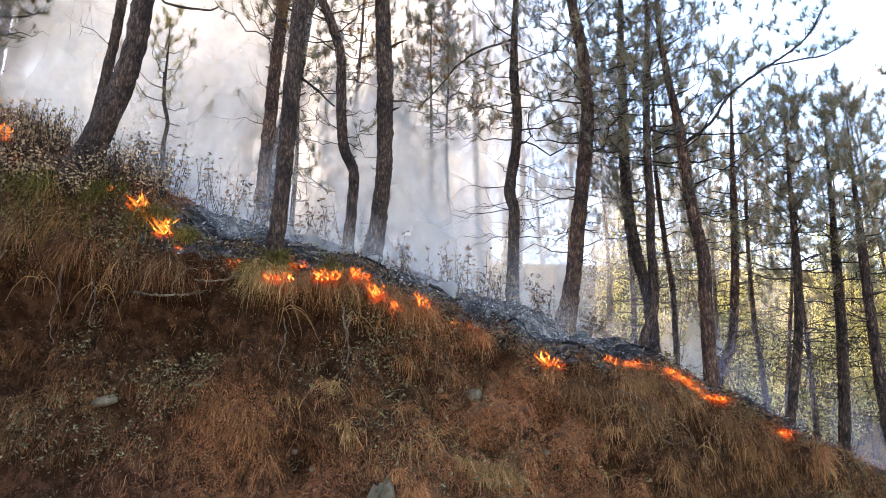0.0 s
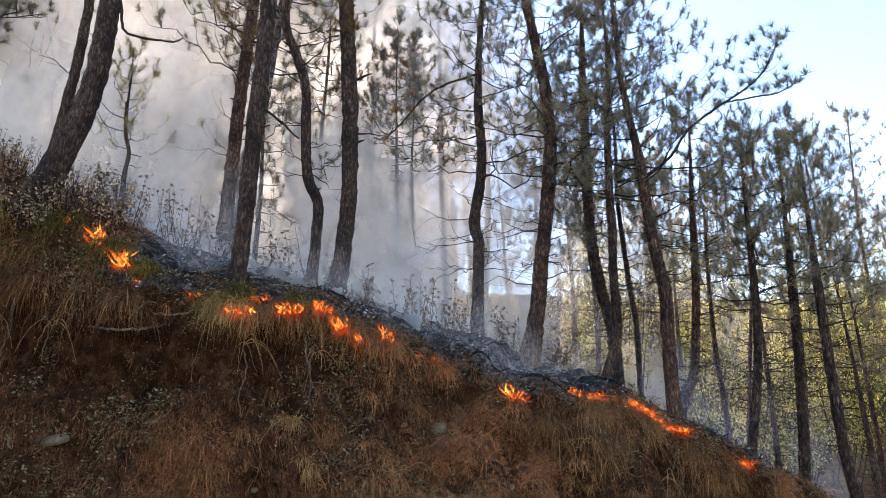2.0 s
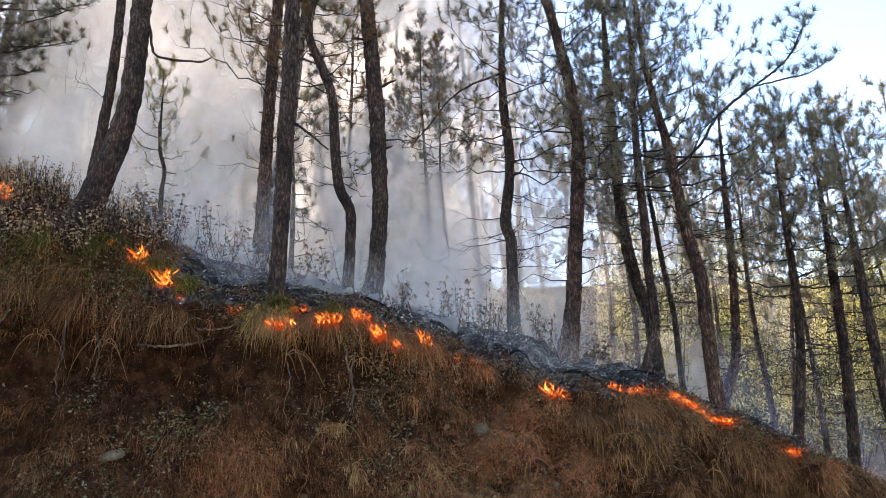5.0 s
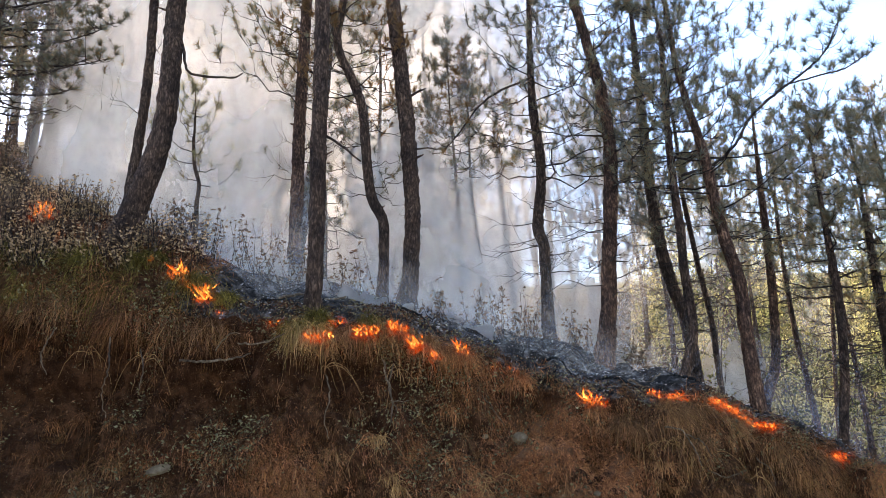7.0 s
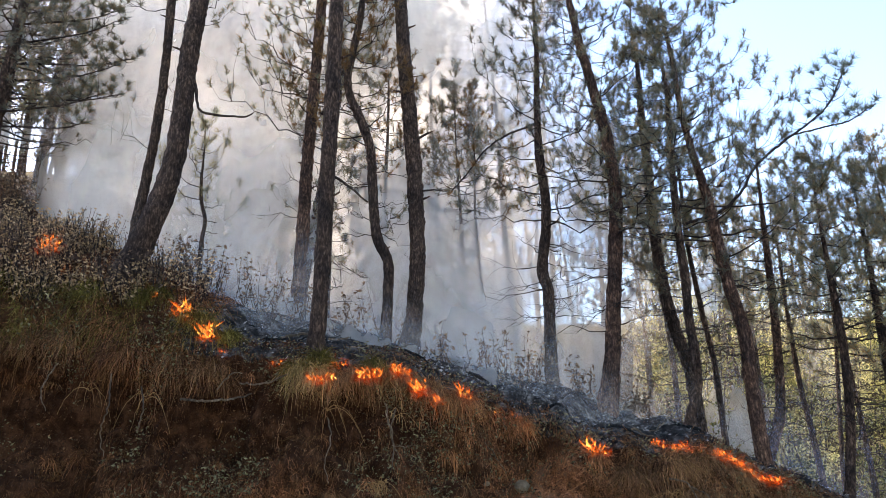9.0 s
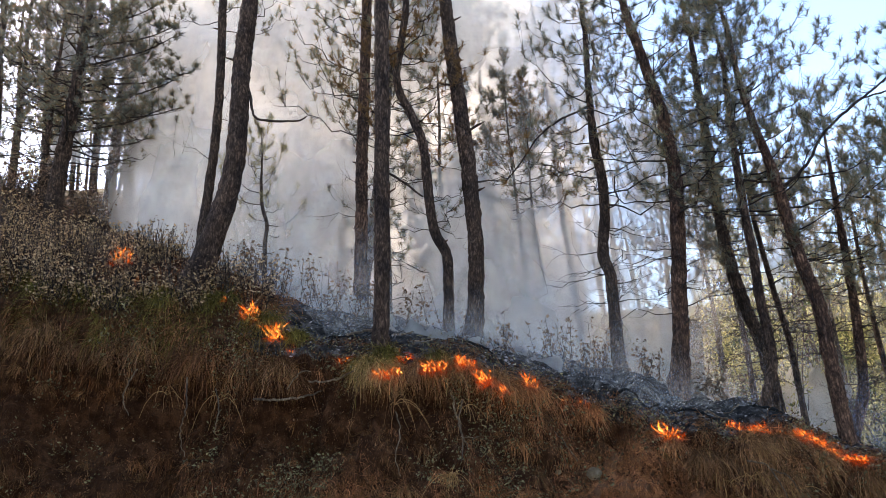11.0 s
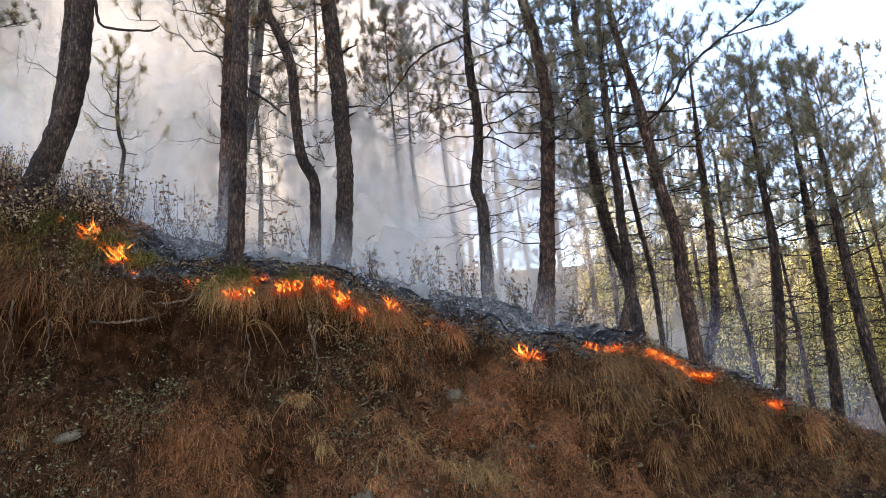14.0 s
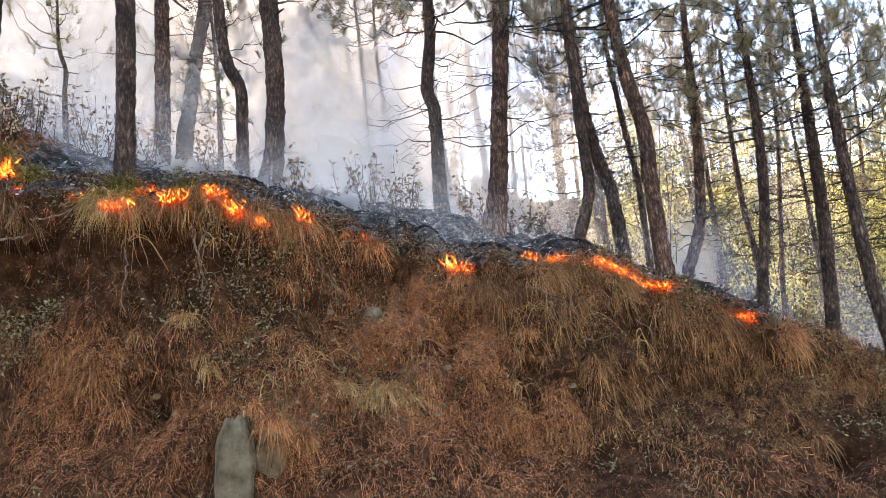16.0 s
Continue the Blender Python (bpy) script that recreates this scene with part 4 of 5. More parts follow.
branch(tree_c, [(-0.04, 10.25, 6.66, 0.035), (0.15, 10.22, 6.75, 0.02), (0.21, 10.2, 6.77, 0.008)], name="stub", label="broken stub")
for px, py, ph, lean in ((9.5, 12.6, 6.0, -0.5), (10.4, 13.6, 6.4, -0.4), (8.6, 14.2, 6.2, -0.2), (11.6, 12.8, 6.0, -0.6), (12.5, 15.0, 7.0, -0.3), (7.4, 15.8, 6.8, 0.0)):
    pz = ground_z(px, py)
    pine([(px, py, pz, .10), (px + 0.1 * lean, py, pz + 0.3 * ph, .095), (px + 0.5 * lean, py, pz + 0.7 * ph, .06), (px + lean, py, pz + ph, .015)],
         "slim pine in the stand below the bank", pz + 0.42 * ph, pz + ph, 21, 1.3, bare=12, tufts=5)
tree_dry = pine([(1.08, 13.3, 3.3, .06), (1.1, 13.3, 4.6, .055), (1.02, 13.3, 6.2, .045), (1.05, 13.3, 7.8, .03), (1.0, 13.3, 8.8, .012)],
    "half-dead pine with browned needles in the smoke", 6.0, 8.8, 26, 1.3, bare=16, tufts=4, leafmat=M_NEEDLE_DRY)
tree_dim = pine([(-0.75, 13.2, 3.6, .08), (-0.8, 13.2, 6.0, .07), (-0.7, 13.2, 9.0, .05), (-0.75, 13.2, 11.0, .02)],
    "pine dim behind the smoke with low branches", 4.9, 11.0, 50, 1.4, bare=5, tufts=6)
tree_haze = pine([(0.72, 13.35, 3.3, .07), (0.75, 13.35, 5.5, .06), (0.68, 13.35, 8.0, .04), (0.7, 13.35, 9.4, .02)],
    "pine with a rounded crown dim in blue smoke", 6.0, 9.4, 40, 1.1, bare=8, tufts=6)
tree_faint = pine([(-1.95, 13.4, 3.7, .07), (-1.9, 13.4, 6.0, .06), (-2.0, 13.4, 8.5, .04), (-1.95, 13.4, 9.8, .02)],
    "young pine faint in the smoke with low branches", 4.9, 9.8, 40, 1.2, bare=4, tufts=6)


# the woods behind, and unseen pines over the road: a few kinds of pine, repeated
def far_pine(height, reach, low=0.42):
    r = 0.006 * height + 0.025
    pts = [(0, 0, -0.4, r * 1.2), (0.05, 0, 0.3 * height, r), (-0.06, 0.05, 0.65 * height, r * 0.6), (0.02, 0, height, 0.02)]
    tree = tagged(new("pine_tree"), "tall pine with a thin crown, far back on the slope or added unseen to shade the bank", "tree", "pines far back")
    me, line, rad = trunk_mesh(pts, M_BARK, 8, 0.3)
    part("trunk", me, tree)
    wood, leaf = crown_geometry(line, rad, height * low, height, 26, reach, 5, 20, 0.19, 0.017, 4)
    tagged(part("twig_mass", wood.mesh("twig_mass", M_TWIG), tree), kind="stuff")
    tagged(part("crown", leaf.mesh("crown", M_NEEDLE), tree), kind="stuff")
    return tree


def woods_around():
    kinds = [far_pine(h, r, c) for h, r, c in ((9, 1.5, 0.4), (11, 1.8, 0.42), (8, 1.4, 0.22), (12.5, 2.0, 0.4))]
    spots = [(0.2, 15.4), (2.1, 16.2), (4.6, 17.4), (3.4, 19.5), (5.2, 20.5), (-2.6, 19.0), (-11.5, 16.5), (-12.6, 18.0), (-12.6, 20.5), (-13.5, 15.5), (-12.0, 14.6)]
    for _ in range(4000):
        if len(spots) >= 52:
            break
        y = 19 + 26 * rng.random() ** 1.3
        x = (-0.85 + 1.7 * rng.random()) * (y + 2)
        if -0.55 * y < x < -0.12 * y or x < 0 and rng.random() < 0.5:
            continue
        if any((x - a) ** 2 + (y - b) ** 2 < 3.4 for a, b in spots):
            continue
        spots.append((x, y))
    for _ in range(3):
        y = 17 + 16 * rng.random()
        spots.append(((0.28 + 0.6 * rng.random()) * (y + 1), y))
    bushy = [(2.2, 17.4), (3.0, 18.6), (5.2, 16.8), (8.3, 18.6), (12.4, 19.5), (9.8, 21.4), (4.9, 18.8), (5.9, 22.5)]
    dark_edge = [(-10.2, 18.5), (-11.6, 20.2), (-12.9, 19.2), (-9.9, 20.6), (-14.0, 20.4), (-9.6, 17.4), (-10.6, 16.3), (-11.2, 14.9), (-11.8, 17.0), (-12.4, 15.8), (-10.9, 13.6), (-13.2, 17.4), (-11.4, 18.6)]
    # unseen pines over the road, added to cut the skylight on the bank
    unseen_shade_pines = [(-9.0, -3.0), (-7.0, -5.5), (-11.5, -1.0), (-12.5, -4.5), (-4.5, -8.0), (-9.5, -7.5), (-14.0, 0.5), (-6.0, -10.5), (-2.0, -11.0), (-12.0, -8.5), (-15.0, -3.0), (-8.0, -0.5), (3.0, -9.0), (7.0, -8.5), (10.0, -6.0), (12.5, -3.0), (13.5, 0.5), (9.0, -11.0), (5.0, -12.5), (14.5, 3.0), (11.5, -9.0), (-11.0, 2.5)]
    low_unseen_shade_pines = [(-7.5, 1.5), (-5.5, -2.5), (-9.5, 4.0), (-6.5, 3.0), (-4.5, -5.5), (-8.5, 0.0), (9.0, 1.0), (8.0, -3.0), (11.0, 3.5), (7.0, -5.5), (10.0, -1.5)]
    spots += bushy + dark_edge + unseen_shade_pines + low_unseen_shade_pines
    for i, (x, y) in enumerate(spots):
        m = pose(x, y, ground_z(x, y) if y > 7 else ROAD - 0.2, rng.normal(0, 2.5), rng.normal(0, 2.5), 360 * rng.random())
        if i < len(kinds):
            kinds[i].matrix_basis = m
        else:
            copy_thing(kinds[2 if (x, y) in bushy + dark_edge + low_unseen_shade_pines else i % len(kinds)], m)


woods_around()


# ---- ground cover ----
BARE = [(1.5, 8.7, 1.42, 0.4), (1.85, 8.5, 1.2, 0.32), (1.25, 8.5, 1.12, 0.34), (1.0, 8.3, 0.85, 0.3), (2.34, 8.43, 1.0, 0.22), (0.05, 7.62, 0.2, 0.26), (3.93, 8.72, 1.0, 0.29), (-4.9, 8.3, 1.9, 0.45)]


def tussock_cover(name, tufts, per, k0, k1, x0, x1, mat, ln, label, lie=0.4, spread=0.05, gaps=1.6):
    """Small tufts of dry grass, each with its own lie and tone, over a stretch of the hillside."""
    p, nor = on_sheet(tufts, k0, k1, x0, x1)
    patch = np.array([noise.noise(Vector(q) * 1.6) + 0.7 * noise.noise(Vector(q) * 4.5) for q in p])
    keep = rng.random(tufts) < 1 - 0.31 * gaps + gaps * patch
    for bx, by, bz, br in BARE:
        keep &= np.linalg.norm(p - (bx, by, bz), axis=1) > br * (0.8 + 0.4 * rng.random(tufts))
    for hx, hy, hz, hr, deep in HOLLOWS[-34:]:
        keep &= np.linalg.norm((p - (hx, hy, hz)) * np.array([1, 0.5, 1]), axis=1) > hr * (0.5 + 0.5 * rng.random(tufts))
    keep &= ~((p[:, 0] < 0.3) & (p[:, 2] > 1.95) & (p[:, 2] < 2.75) & (p[:, 1] > 8.36) & (p[:, 1] < 9.0) & (rng.random(tufts) < 0.85))     # the undercut below the turf stays bare
    p, nor, patch = p[keep], nor[keep], patch[keep]
    m = len(p)
    swirl = np.array([[noise.noise(Vector(q) * 1.2), 0, noise.noise(Vector(q) * 1.2 + Vector((7, 3, 1)))] for q in p])
    lean = unit(rng.normal(0, 1, (m, 3))) * lie + nor * 0.4 + swirl * 0.9 + np.array([0, -0.1, 0.1])
    broad = np.array([noise.noise(Vector(q) * 0.9 + Vector((3, 8, 2))) for q in p])
    # the x term paints the west bank's shade into the grass tone
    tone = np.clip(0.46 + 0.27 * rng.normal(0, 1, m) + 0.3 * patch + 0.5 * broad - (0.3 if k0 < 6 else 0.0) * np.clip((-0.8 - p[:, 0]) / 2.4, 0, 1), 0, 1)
    size = ln * (0.5 + 0.8 * rng.random(m) + 0.8 * rng.random(m) ** 5)
    idx = np.repeat(np.arange(m), per)
    n = len(idx)
    root = p[idx] + rng.normal(0, spread, (n, 3)) * size[idx, None] * 4 - nor[idx] * 0.02
    g = lean[idx] + rng.normal(0, 0.55, (n, 3))
    length = size[idx] * (0.4 + 0.8 * rng.random(n))
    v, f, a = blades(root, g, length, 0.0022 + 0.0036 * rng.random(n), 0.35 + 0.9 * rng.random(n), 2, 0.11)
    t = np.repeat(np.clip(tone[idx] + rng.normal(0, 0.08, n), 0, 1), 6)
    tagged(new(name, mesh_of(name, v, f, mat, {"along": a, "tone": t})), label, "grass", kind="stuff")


def bank_grass():
    """Dry grass that hangs and tangles down the bank."""
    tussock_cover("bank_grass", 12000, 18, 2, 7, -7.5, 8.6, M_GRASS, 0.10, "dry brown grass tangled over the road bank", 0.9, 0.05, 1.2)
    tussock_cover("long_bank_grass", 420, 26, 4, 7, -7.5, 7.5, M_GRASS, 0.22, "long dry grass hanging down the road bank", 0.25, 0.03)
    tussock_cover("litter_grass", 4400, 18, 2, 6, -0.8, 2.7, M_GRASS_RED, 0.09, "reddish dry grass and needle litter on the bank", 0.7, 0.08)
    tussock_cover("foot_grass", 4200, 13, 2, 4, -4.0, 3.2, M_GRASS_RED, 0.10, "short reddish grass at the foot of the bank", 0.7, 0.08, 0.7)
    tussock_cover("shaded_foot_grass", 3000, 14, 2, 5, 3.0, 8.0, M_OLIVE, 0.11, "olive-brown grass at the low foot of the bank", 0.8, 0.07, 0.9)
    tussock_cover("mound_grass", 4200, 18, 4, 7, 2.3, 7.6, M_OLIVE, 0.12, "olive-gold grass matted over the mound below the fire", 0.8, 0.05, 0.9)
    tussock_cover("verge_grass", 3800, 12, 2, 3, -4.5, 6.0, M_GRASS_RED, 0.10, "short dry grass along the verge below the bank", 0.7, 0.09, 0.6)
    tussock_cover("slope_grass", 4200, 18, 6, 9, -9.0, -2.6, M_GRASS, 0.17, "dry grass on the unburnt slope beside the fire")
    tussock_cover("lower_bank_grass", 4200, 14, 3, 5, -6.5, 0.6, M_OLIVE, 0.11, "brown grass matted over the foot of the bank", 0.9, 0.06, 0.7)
    tussock_cover("brow_turf", 1500, 20, 6, 7, -7.5, -2.3, M_GREEN, 0.17, "dull green turf along the unburnt brow")
    tussock_cover("far_side_grass", 1500, 20, 5, 9, 6.0, 12.0, M_GRASS, 0.2, "dry grass at the low end of the bank")


bank_grass()


def pine_litter():
    """Fallen needles lying flat on the bare reddish parts of the bank."""
    cen = np.array([(1.55, 8.65, 1.4), (1.9, 8.5, 1.25), (1.2, 8.45, 1.1), (0.9, 8.1, 0.7), (2.3, 8.3, 0.8), (-1.6, 7.9, 1.0), (0.6, 7.7, 0.3), (-0.6, 7.7, 0.3), (1.6, 7.85, 0.3), (2.6, 8.0, 0.2), (-1.6, 7.75, 0.4)])
    p, nor = on_sheet(260000, 2, 6, -2.2, 3.2)
    d = np.min(np.linalg.norm(p[:, None] - cen[None], axis=2), axis=1)
    keep = rng.random(len(p)) < 1.3 * np.exp(-(d / 0.4) ** 2)
    p, nor = p[keep], nor[keep]
    g = rng.normal(0, 1, p.shape)
    g -= nor * np.sum(g * nor, 1)[:, None] * 0.85
    v, f, a = blades(p + nor * 0.012, g, 0.05 + 0.07 * rng.random(len(p)), 0.003 + 0.002 * rng.random(len(p)), np.full(len(p), 0.12), 1)
    t = np.repeat(np.clip(0.76 + 0.15 * rng.normal(0, 1, len(p)), 0, 1), 4)
    tagged(new("pine_litter", mesh_of("pine_litter", v, f, M_GRASS_RED, {"along": a, "tone": t})), "reddish fallen pine needles matted on the bank", "litter", kind="stuff")


pine_litter()


def leaf_litter():
    """Dead leaves and bits of bark caught all over the bank."""
    p, nor = on_sheet(34000, 2, 7, -7.5, 8.5)
    d = rng.normal(0, 1, p.shape)
    d -= nor * np.sum(d * nor, 1)[:, None] * 0.7
    v, f, a = leaves(p + nor * (0.03 + 0.08 * rng.random((len(p), 1))), d, 0.014 + 0.036 * rng.random(len(p)) ** 1.5)
    tagged(new("leaf_litter", mesh_of("leaf_litter", v, f, M_DEAD, {"along": a})), "dead leaves and bark bits scattered over the bank", "litter", kind="stuff")


leaf_litter()


def grass_clump(x, y, z, size, kind, n, shade=0.58):
    """A mop of long grass: blades leave a low dome on all sides and fall under their own weight."""
    ang, tilt = rng.random(n) * 6.28, np.arccos(1 - 1.2 * rng.random(n))
    u = np.stack([np.sin(tilt) * np.cos(ang), np.sin(tilt) * np.sin(ang), np.cos(tilt)], 1)
    root = np.array([x, y, z]) + u * size * np.array([0.42, 0.30, 0.26]) * (0.7 + 0.3 * rng.random((n, 1)))
    wisp = rng.normal(0, 0.5, (22, 3))[rng.integers(0, 22, n)]
    g = u * 0.8 + np.array([0, -0.3, 0.1]) + wisp + rng.normal(0, 0.36, (n, 3))
    length = size * (0.25 + 0.6 * rng.random(n) + 0.5 * rng.random(n) ** 4)
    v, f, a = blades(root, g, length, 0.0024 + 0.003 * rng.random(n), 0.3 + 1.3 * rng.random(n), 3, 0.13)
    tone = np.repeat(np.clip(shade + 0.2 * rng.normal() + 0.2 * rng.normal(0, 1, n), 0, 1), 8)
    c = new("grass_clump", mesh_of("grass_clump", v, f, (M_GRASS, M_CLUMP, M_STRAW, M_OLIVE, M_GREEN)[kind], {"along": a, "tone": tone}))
    label = ("brown tussock of dry grass drooping over the bank edge", "green-topped tussock of long grass drooping over the bank edge", "small pale straw tuft on the face of the bank, some standing in for a sun fleck",
             "olive-brown tussock hanging on the face of the bank", "dull green tussock growing along the brow of the bank")[kind]
    return tagged(c, label, "grass clump", "tussocks along the brow")


# straw tufts between x 0.9 and 1.6 stand in for a sun fleck
FACE_TUFTS = [(1.36, 8.0, 0.6, 0.2, 2, 140), (1.55, 8.05, 0.5, 0.16, 2, 90), (1.2, 8.0, 0.62, 0.14, 2, 70), (-0.62, 8.05, 1.5, 0.14, 0, 80), (0.25, 7.42, 0.6, 0.13, 0, 110), (0.0, 7.5, 0.66, 0.13, 0, 90), (0.42, 7.4, 0.46, 0.2, 0, 220), (0.62, 7.5, 0.3, 0.2, 0, 180), (-0.29, 7.85, 0.95, 0.14, 2, 70), (-0.5, 7.95, 1.46, 0.15, 2, 60),
              (-0.12, 7.5, 0.3, 0.18, 0, 160), (0.42, 7.45, 0.3, 0.18, 0, 160), (-0.37, 7.9, 1.07, 0.16, 2, 80), (0.98, 8.0, 0.66, 0.16, 2, 90), (1.15, 7.95, 0.5, 0.14, 2, 70)]
LOW_BROW = [(0.45, 8.8, 2.4, 0.34, 0, 400), (1.2, 9.0, 2.1, 0.26, 0, 250), (1.6, 8.95, 1.85, 0.24, 0, 220), (2.1, 8.85, 1.65, 0.24, 0, 220), (2.6, 8.6, 1.45, 0.32, 3, 350), (3.0, 8.75, 1.6, 0.36, 3, 450), (3.35, 8.85, 1.62, 0.36, 3, 450), (3.8, 8.95, 1.45, 0.32, 3, 400),
            (4.3, 9.0, 1.17, 0.32, 3, 400), (4.8, 9.1, 1.0, 0.32, 3, 350), (5.6, 9.2, 0.7, 0.32, 0, 350), (2.35, 8.5, 1.5, 0.26, 3, 260), (3.2, 8.5, 1.25, 0.3, 3, 320)]
HIGH_BROW = [(-1.42, 8.18, 2.76, 0.27, 1, 300), (-1.20, 8.14, 2.72, 0.25, 1, 260), (-1.02, 8.18, 2.64, 0.26, 3, 240), (-1.32, 8.12, 2.62, 0.24, 2, 150), (-1.22, 8.28, 2.90, 0.26, 4, 360), (-1.55, 8.28, 2.8, 0.22, 4, 200), (-0.76, 8.3, 2.70, 0.28, 3, 300), (-0.48, 8.34, 2.70, 0.34, 1, 300),
             (-0.26, 8.38, 2.66, 0.30, 3, 300), (-0.62, 8.4, 2.84, 0.24, 4, 240), (0.05, 8.55, 2.54, 0.32, 3, 380), (0.25, 8.66, 2.44, 0.26, 0, 280)]
for spec in FACE_TUFTS + LOW_BROW + HIGH_BROW:
    grass_clump(*spec[:5], int(spec[5] * 2.2))


def brow_fringe():
    """The skirt of old grass that hangs from the turf along the unburnt brow."""
    for x in np.arange(-7.2, -2.1, 0.27):
        x += 0.1 * rng.normal()
        col = SHEET[np.abs(COLS - x).argmin()]
        q, top = col[START[6]], col[START[7] - 1 - int(3 * rng.random())]
        size = (0.30 + 0.32 * rng.random()) * (1.0 if -4.8 < x < -2.9 else 0.8)
        # lower values to the west paint shade into the hanging grass
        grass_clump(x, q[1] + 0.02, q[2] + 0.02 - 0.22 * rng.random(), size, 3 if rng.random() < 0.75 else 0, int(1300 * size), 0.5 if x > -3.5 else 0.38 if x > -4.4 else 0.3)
        grass_clump(x + 0.1, top[1] - 0.03, top[2] + 0.02, 0.22 + 0.14 * rng.random(), 4, int(360 + 160 * rng.random()), 0.5)


brow_fringe()


def arching_stalks(x, y, z, length, n):
    """A spray of bleached stalks that rise from the bank, bend over and hang."""
    spray = tagged(new("dry_stalks"), "spray of bleached bent stalks hanging on the bank", "grass clump", "bent stalks on the bank")
    for _ in range(n):
        side, out, up = rng.normal(0.1, 0.5), -0.25 - 0.3 * rng.random(), 0.25 + 0.3 * rng.random()
        ln, t = length * (0.6 + 0.6 * rng.random()), np.linspace(0, 1, 9)
        line = np.stack([x + 0.04 * rng.normal() + ln * side * t, y + ln * out * t, z + 0.03 * rng.normal() + ln * (up * 2.2 * t - 1.5 * t * t)], 1) + rng.normal(0, 0.004, (9, 3))
        v, f = tube(line, np.linspace(0.0036, 0.0014, 9), 4)
        part("stalk", mesh_of("stalk", v, f, M_STRAW, {"along": np.repeat(0.2 + 0.6 * rng.random() + 0.2 * t, 4)}), spray)
    return spray


for spot in ((2.55, 8.45, 1.2, 0.42, 9), (2.9, 8.5, 1.25, 0.45, 10), (3.15, 8.5, 1.05, 0.35, 7), (3.85, 8.5, 0.86, 0.32, 6), (2.6, 8.25, 0.5, 0.3, 8), (2.2, 8.2, 0.55, 0.3, 7), (0.38, 7.8, 0.82, 0.34, 8), (0.55, 7.85, 0.9, 0.28, 6),
             (-0.5, 8.0, 1.5, 0.24, 6), (-0.3, 7.9, 0.98, 0.2, 6), (-0.3, 8.15, 2.2, 0.4, 6), (0.1, 8.2, 1.2, 0.3, 5), (1.4, 8.1, 0.62, 0.3, 8), (-1.1, 8.05, 2.3, 0.36, 6), (-3.2, 8.15, 2.5, 0.4, 6), (-3.9, 8.2, 2.6, 0.42, 6), (0.75, 8.2, 0.95, 0.3, 6)):
    arching_stalks(*spot)


def face_tussocks():
    """Drooping tussocks over the whole face of the bank, thicker towards the brow."""
    p, nor = on_sheet(1800, 3, 6, -6.5, 7.5)
    done = []
    for q in p:
        if len(done) >= 210 or q[0] < 0.2 and 1.95 < q[2] < 2.7 or noise.noise(Vector(q) * 1.3 + Vector((2, 9, 4))) < -0.15 or any(np.linalg.norm(q - d) < 0.22 for d in done):
            continue
        if any(np.linalg.norm(q - b[:3]) < b[3] + 0.1 for b in BARE) or (abs(q[0] - 0.1) < 0.5 and q[2] < 0.8):
            continue
        done.append(q)
        # tussocks west of -1.5 get a darker tone as painted shade
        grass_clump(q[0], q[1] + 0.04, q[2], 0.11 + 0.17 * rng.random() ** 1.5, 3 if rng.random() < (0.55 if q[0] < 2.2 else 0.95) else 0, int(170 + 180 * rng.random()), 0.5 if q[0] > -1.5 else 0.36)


face_tussocks()


def shrub(x, y, height, stems, label="leggy withered shrub with dark curled leaves on thin stems", mat=None, size=0.068):
    z = ground_z(x, y)
    leaf = Pile()
    s = tagged(new("shrub"), label, "shrub", "withered shrubs")
    for _ in range(stems):
        l, r = limb((x + rng.normal(0, 0.10), y + rng.normal(0, 0.08), z - 0.03), rng.random() * 6.28, 1.0 + rng.random(), height * (0.25 + 0.25 * rng.random()), 0.005, 0.6, 0.5, 8)
        scale = height * (0.6 + 0.5 * rng.random()) / max(l[-1, 2] - z, 0.05)
        l[:, 2] = z - 0.03 + (l[:, 2] - z + 0.03) * scale
        sv, sf = tube(l, r + 0.0015, 3)
        part("stem", mesh_of("stem", sv, sf, M_TWIG), s)
        k = rng.integers(2, 8, 13)
        pos = l[k] + rng.normal(0, 0.03, (13, 3))
        leaf.add(*leaves(pos, np.stack([rng.normal(0, 1, 13), rng.normal(0, 1, 13), rng.normal(-0.3, 0.6, 13)], 1), size * (0.7 + 0.6 * rng.random(13))))
    tagged(part("foliage", leaf.mesh("foliage", mat or M_LEAF), s), kind="stuff")
    return s


for x, y, h, n in [(-3.0, 9.6, .6, 9), (-2.7, 10.0, .65, 9), (-2.35, 9.9, .7, 10), (-2.0, 10.1, .6, 8), (-3.3, 9.9, .6, 10), (-3.6, 10.2, .6, 9), (-1.75, 10.3, .5, 6),
                   (-0.95, 10.2, .65, 5), (-0.6, 10.4, .5, 4), (-1.3, 10.5, .5, 5), (0.25, 9.6, .5, 9), (0.9, 10.2, .6, 8), (1.15, 10.1, .65, 9), (1.45, 10.2, .55, 9), (1.7, 10.3, .45, 6),
                   (2.25, 10.6, .5, 8), (2.45, 10.7, .45, 6), (3.05, 10.6, .55, 9), (3.3, 10.9, .5, 8), (3.5, 11.0, .45, 7), (2.85, 10.9, .5, 7), (4.3, 11.2, .5, 6)]:
    shrub(x, y, h, n)
for i in range(230):
    x = -2.9 - 6.0 * rng.random()
    y = 8.75 + (1.5 + 0.3 * (-3 - x)) * rng.random()
    if x > -4.9 and y > 9.15 and rng.random() < 0.88:
        continue
    shrub(x, y, 0.24 + 0.42 * rng.random(), 13, "low bushy shrub with grey-brown leaves on the slope", M_DRYLEAF if rng.random() < 0.8 else M_LEAF, 0.052)

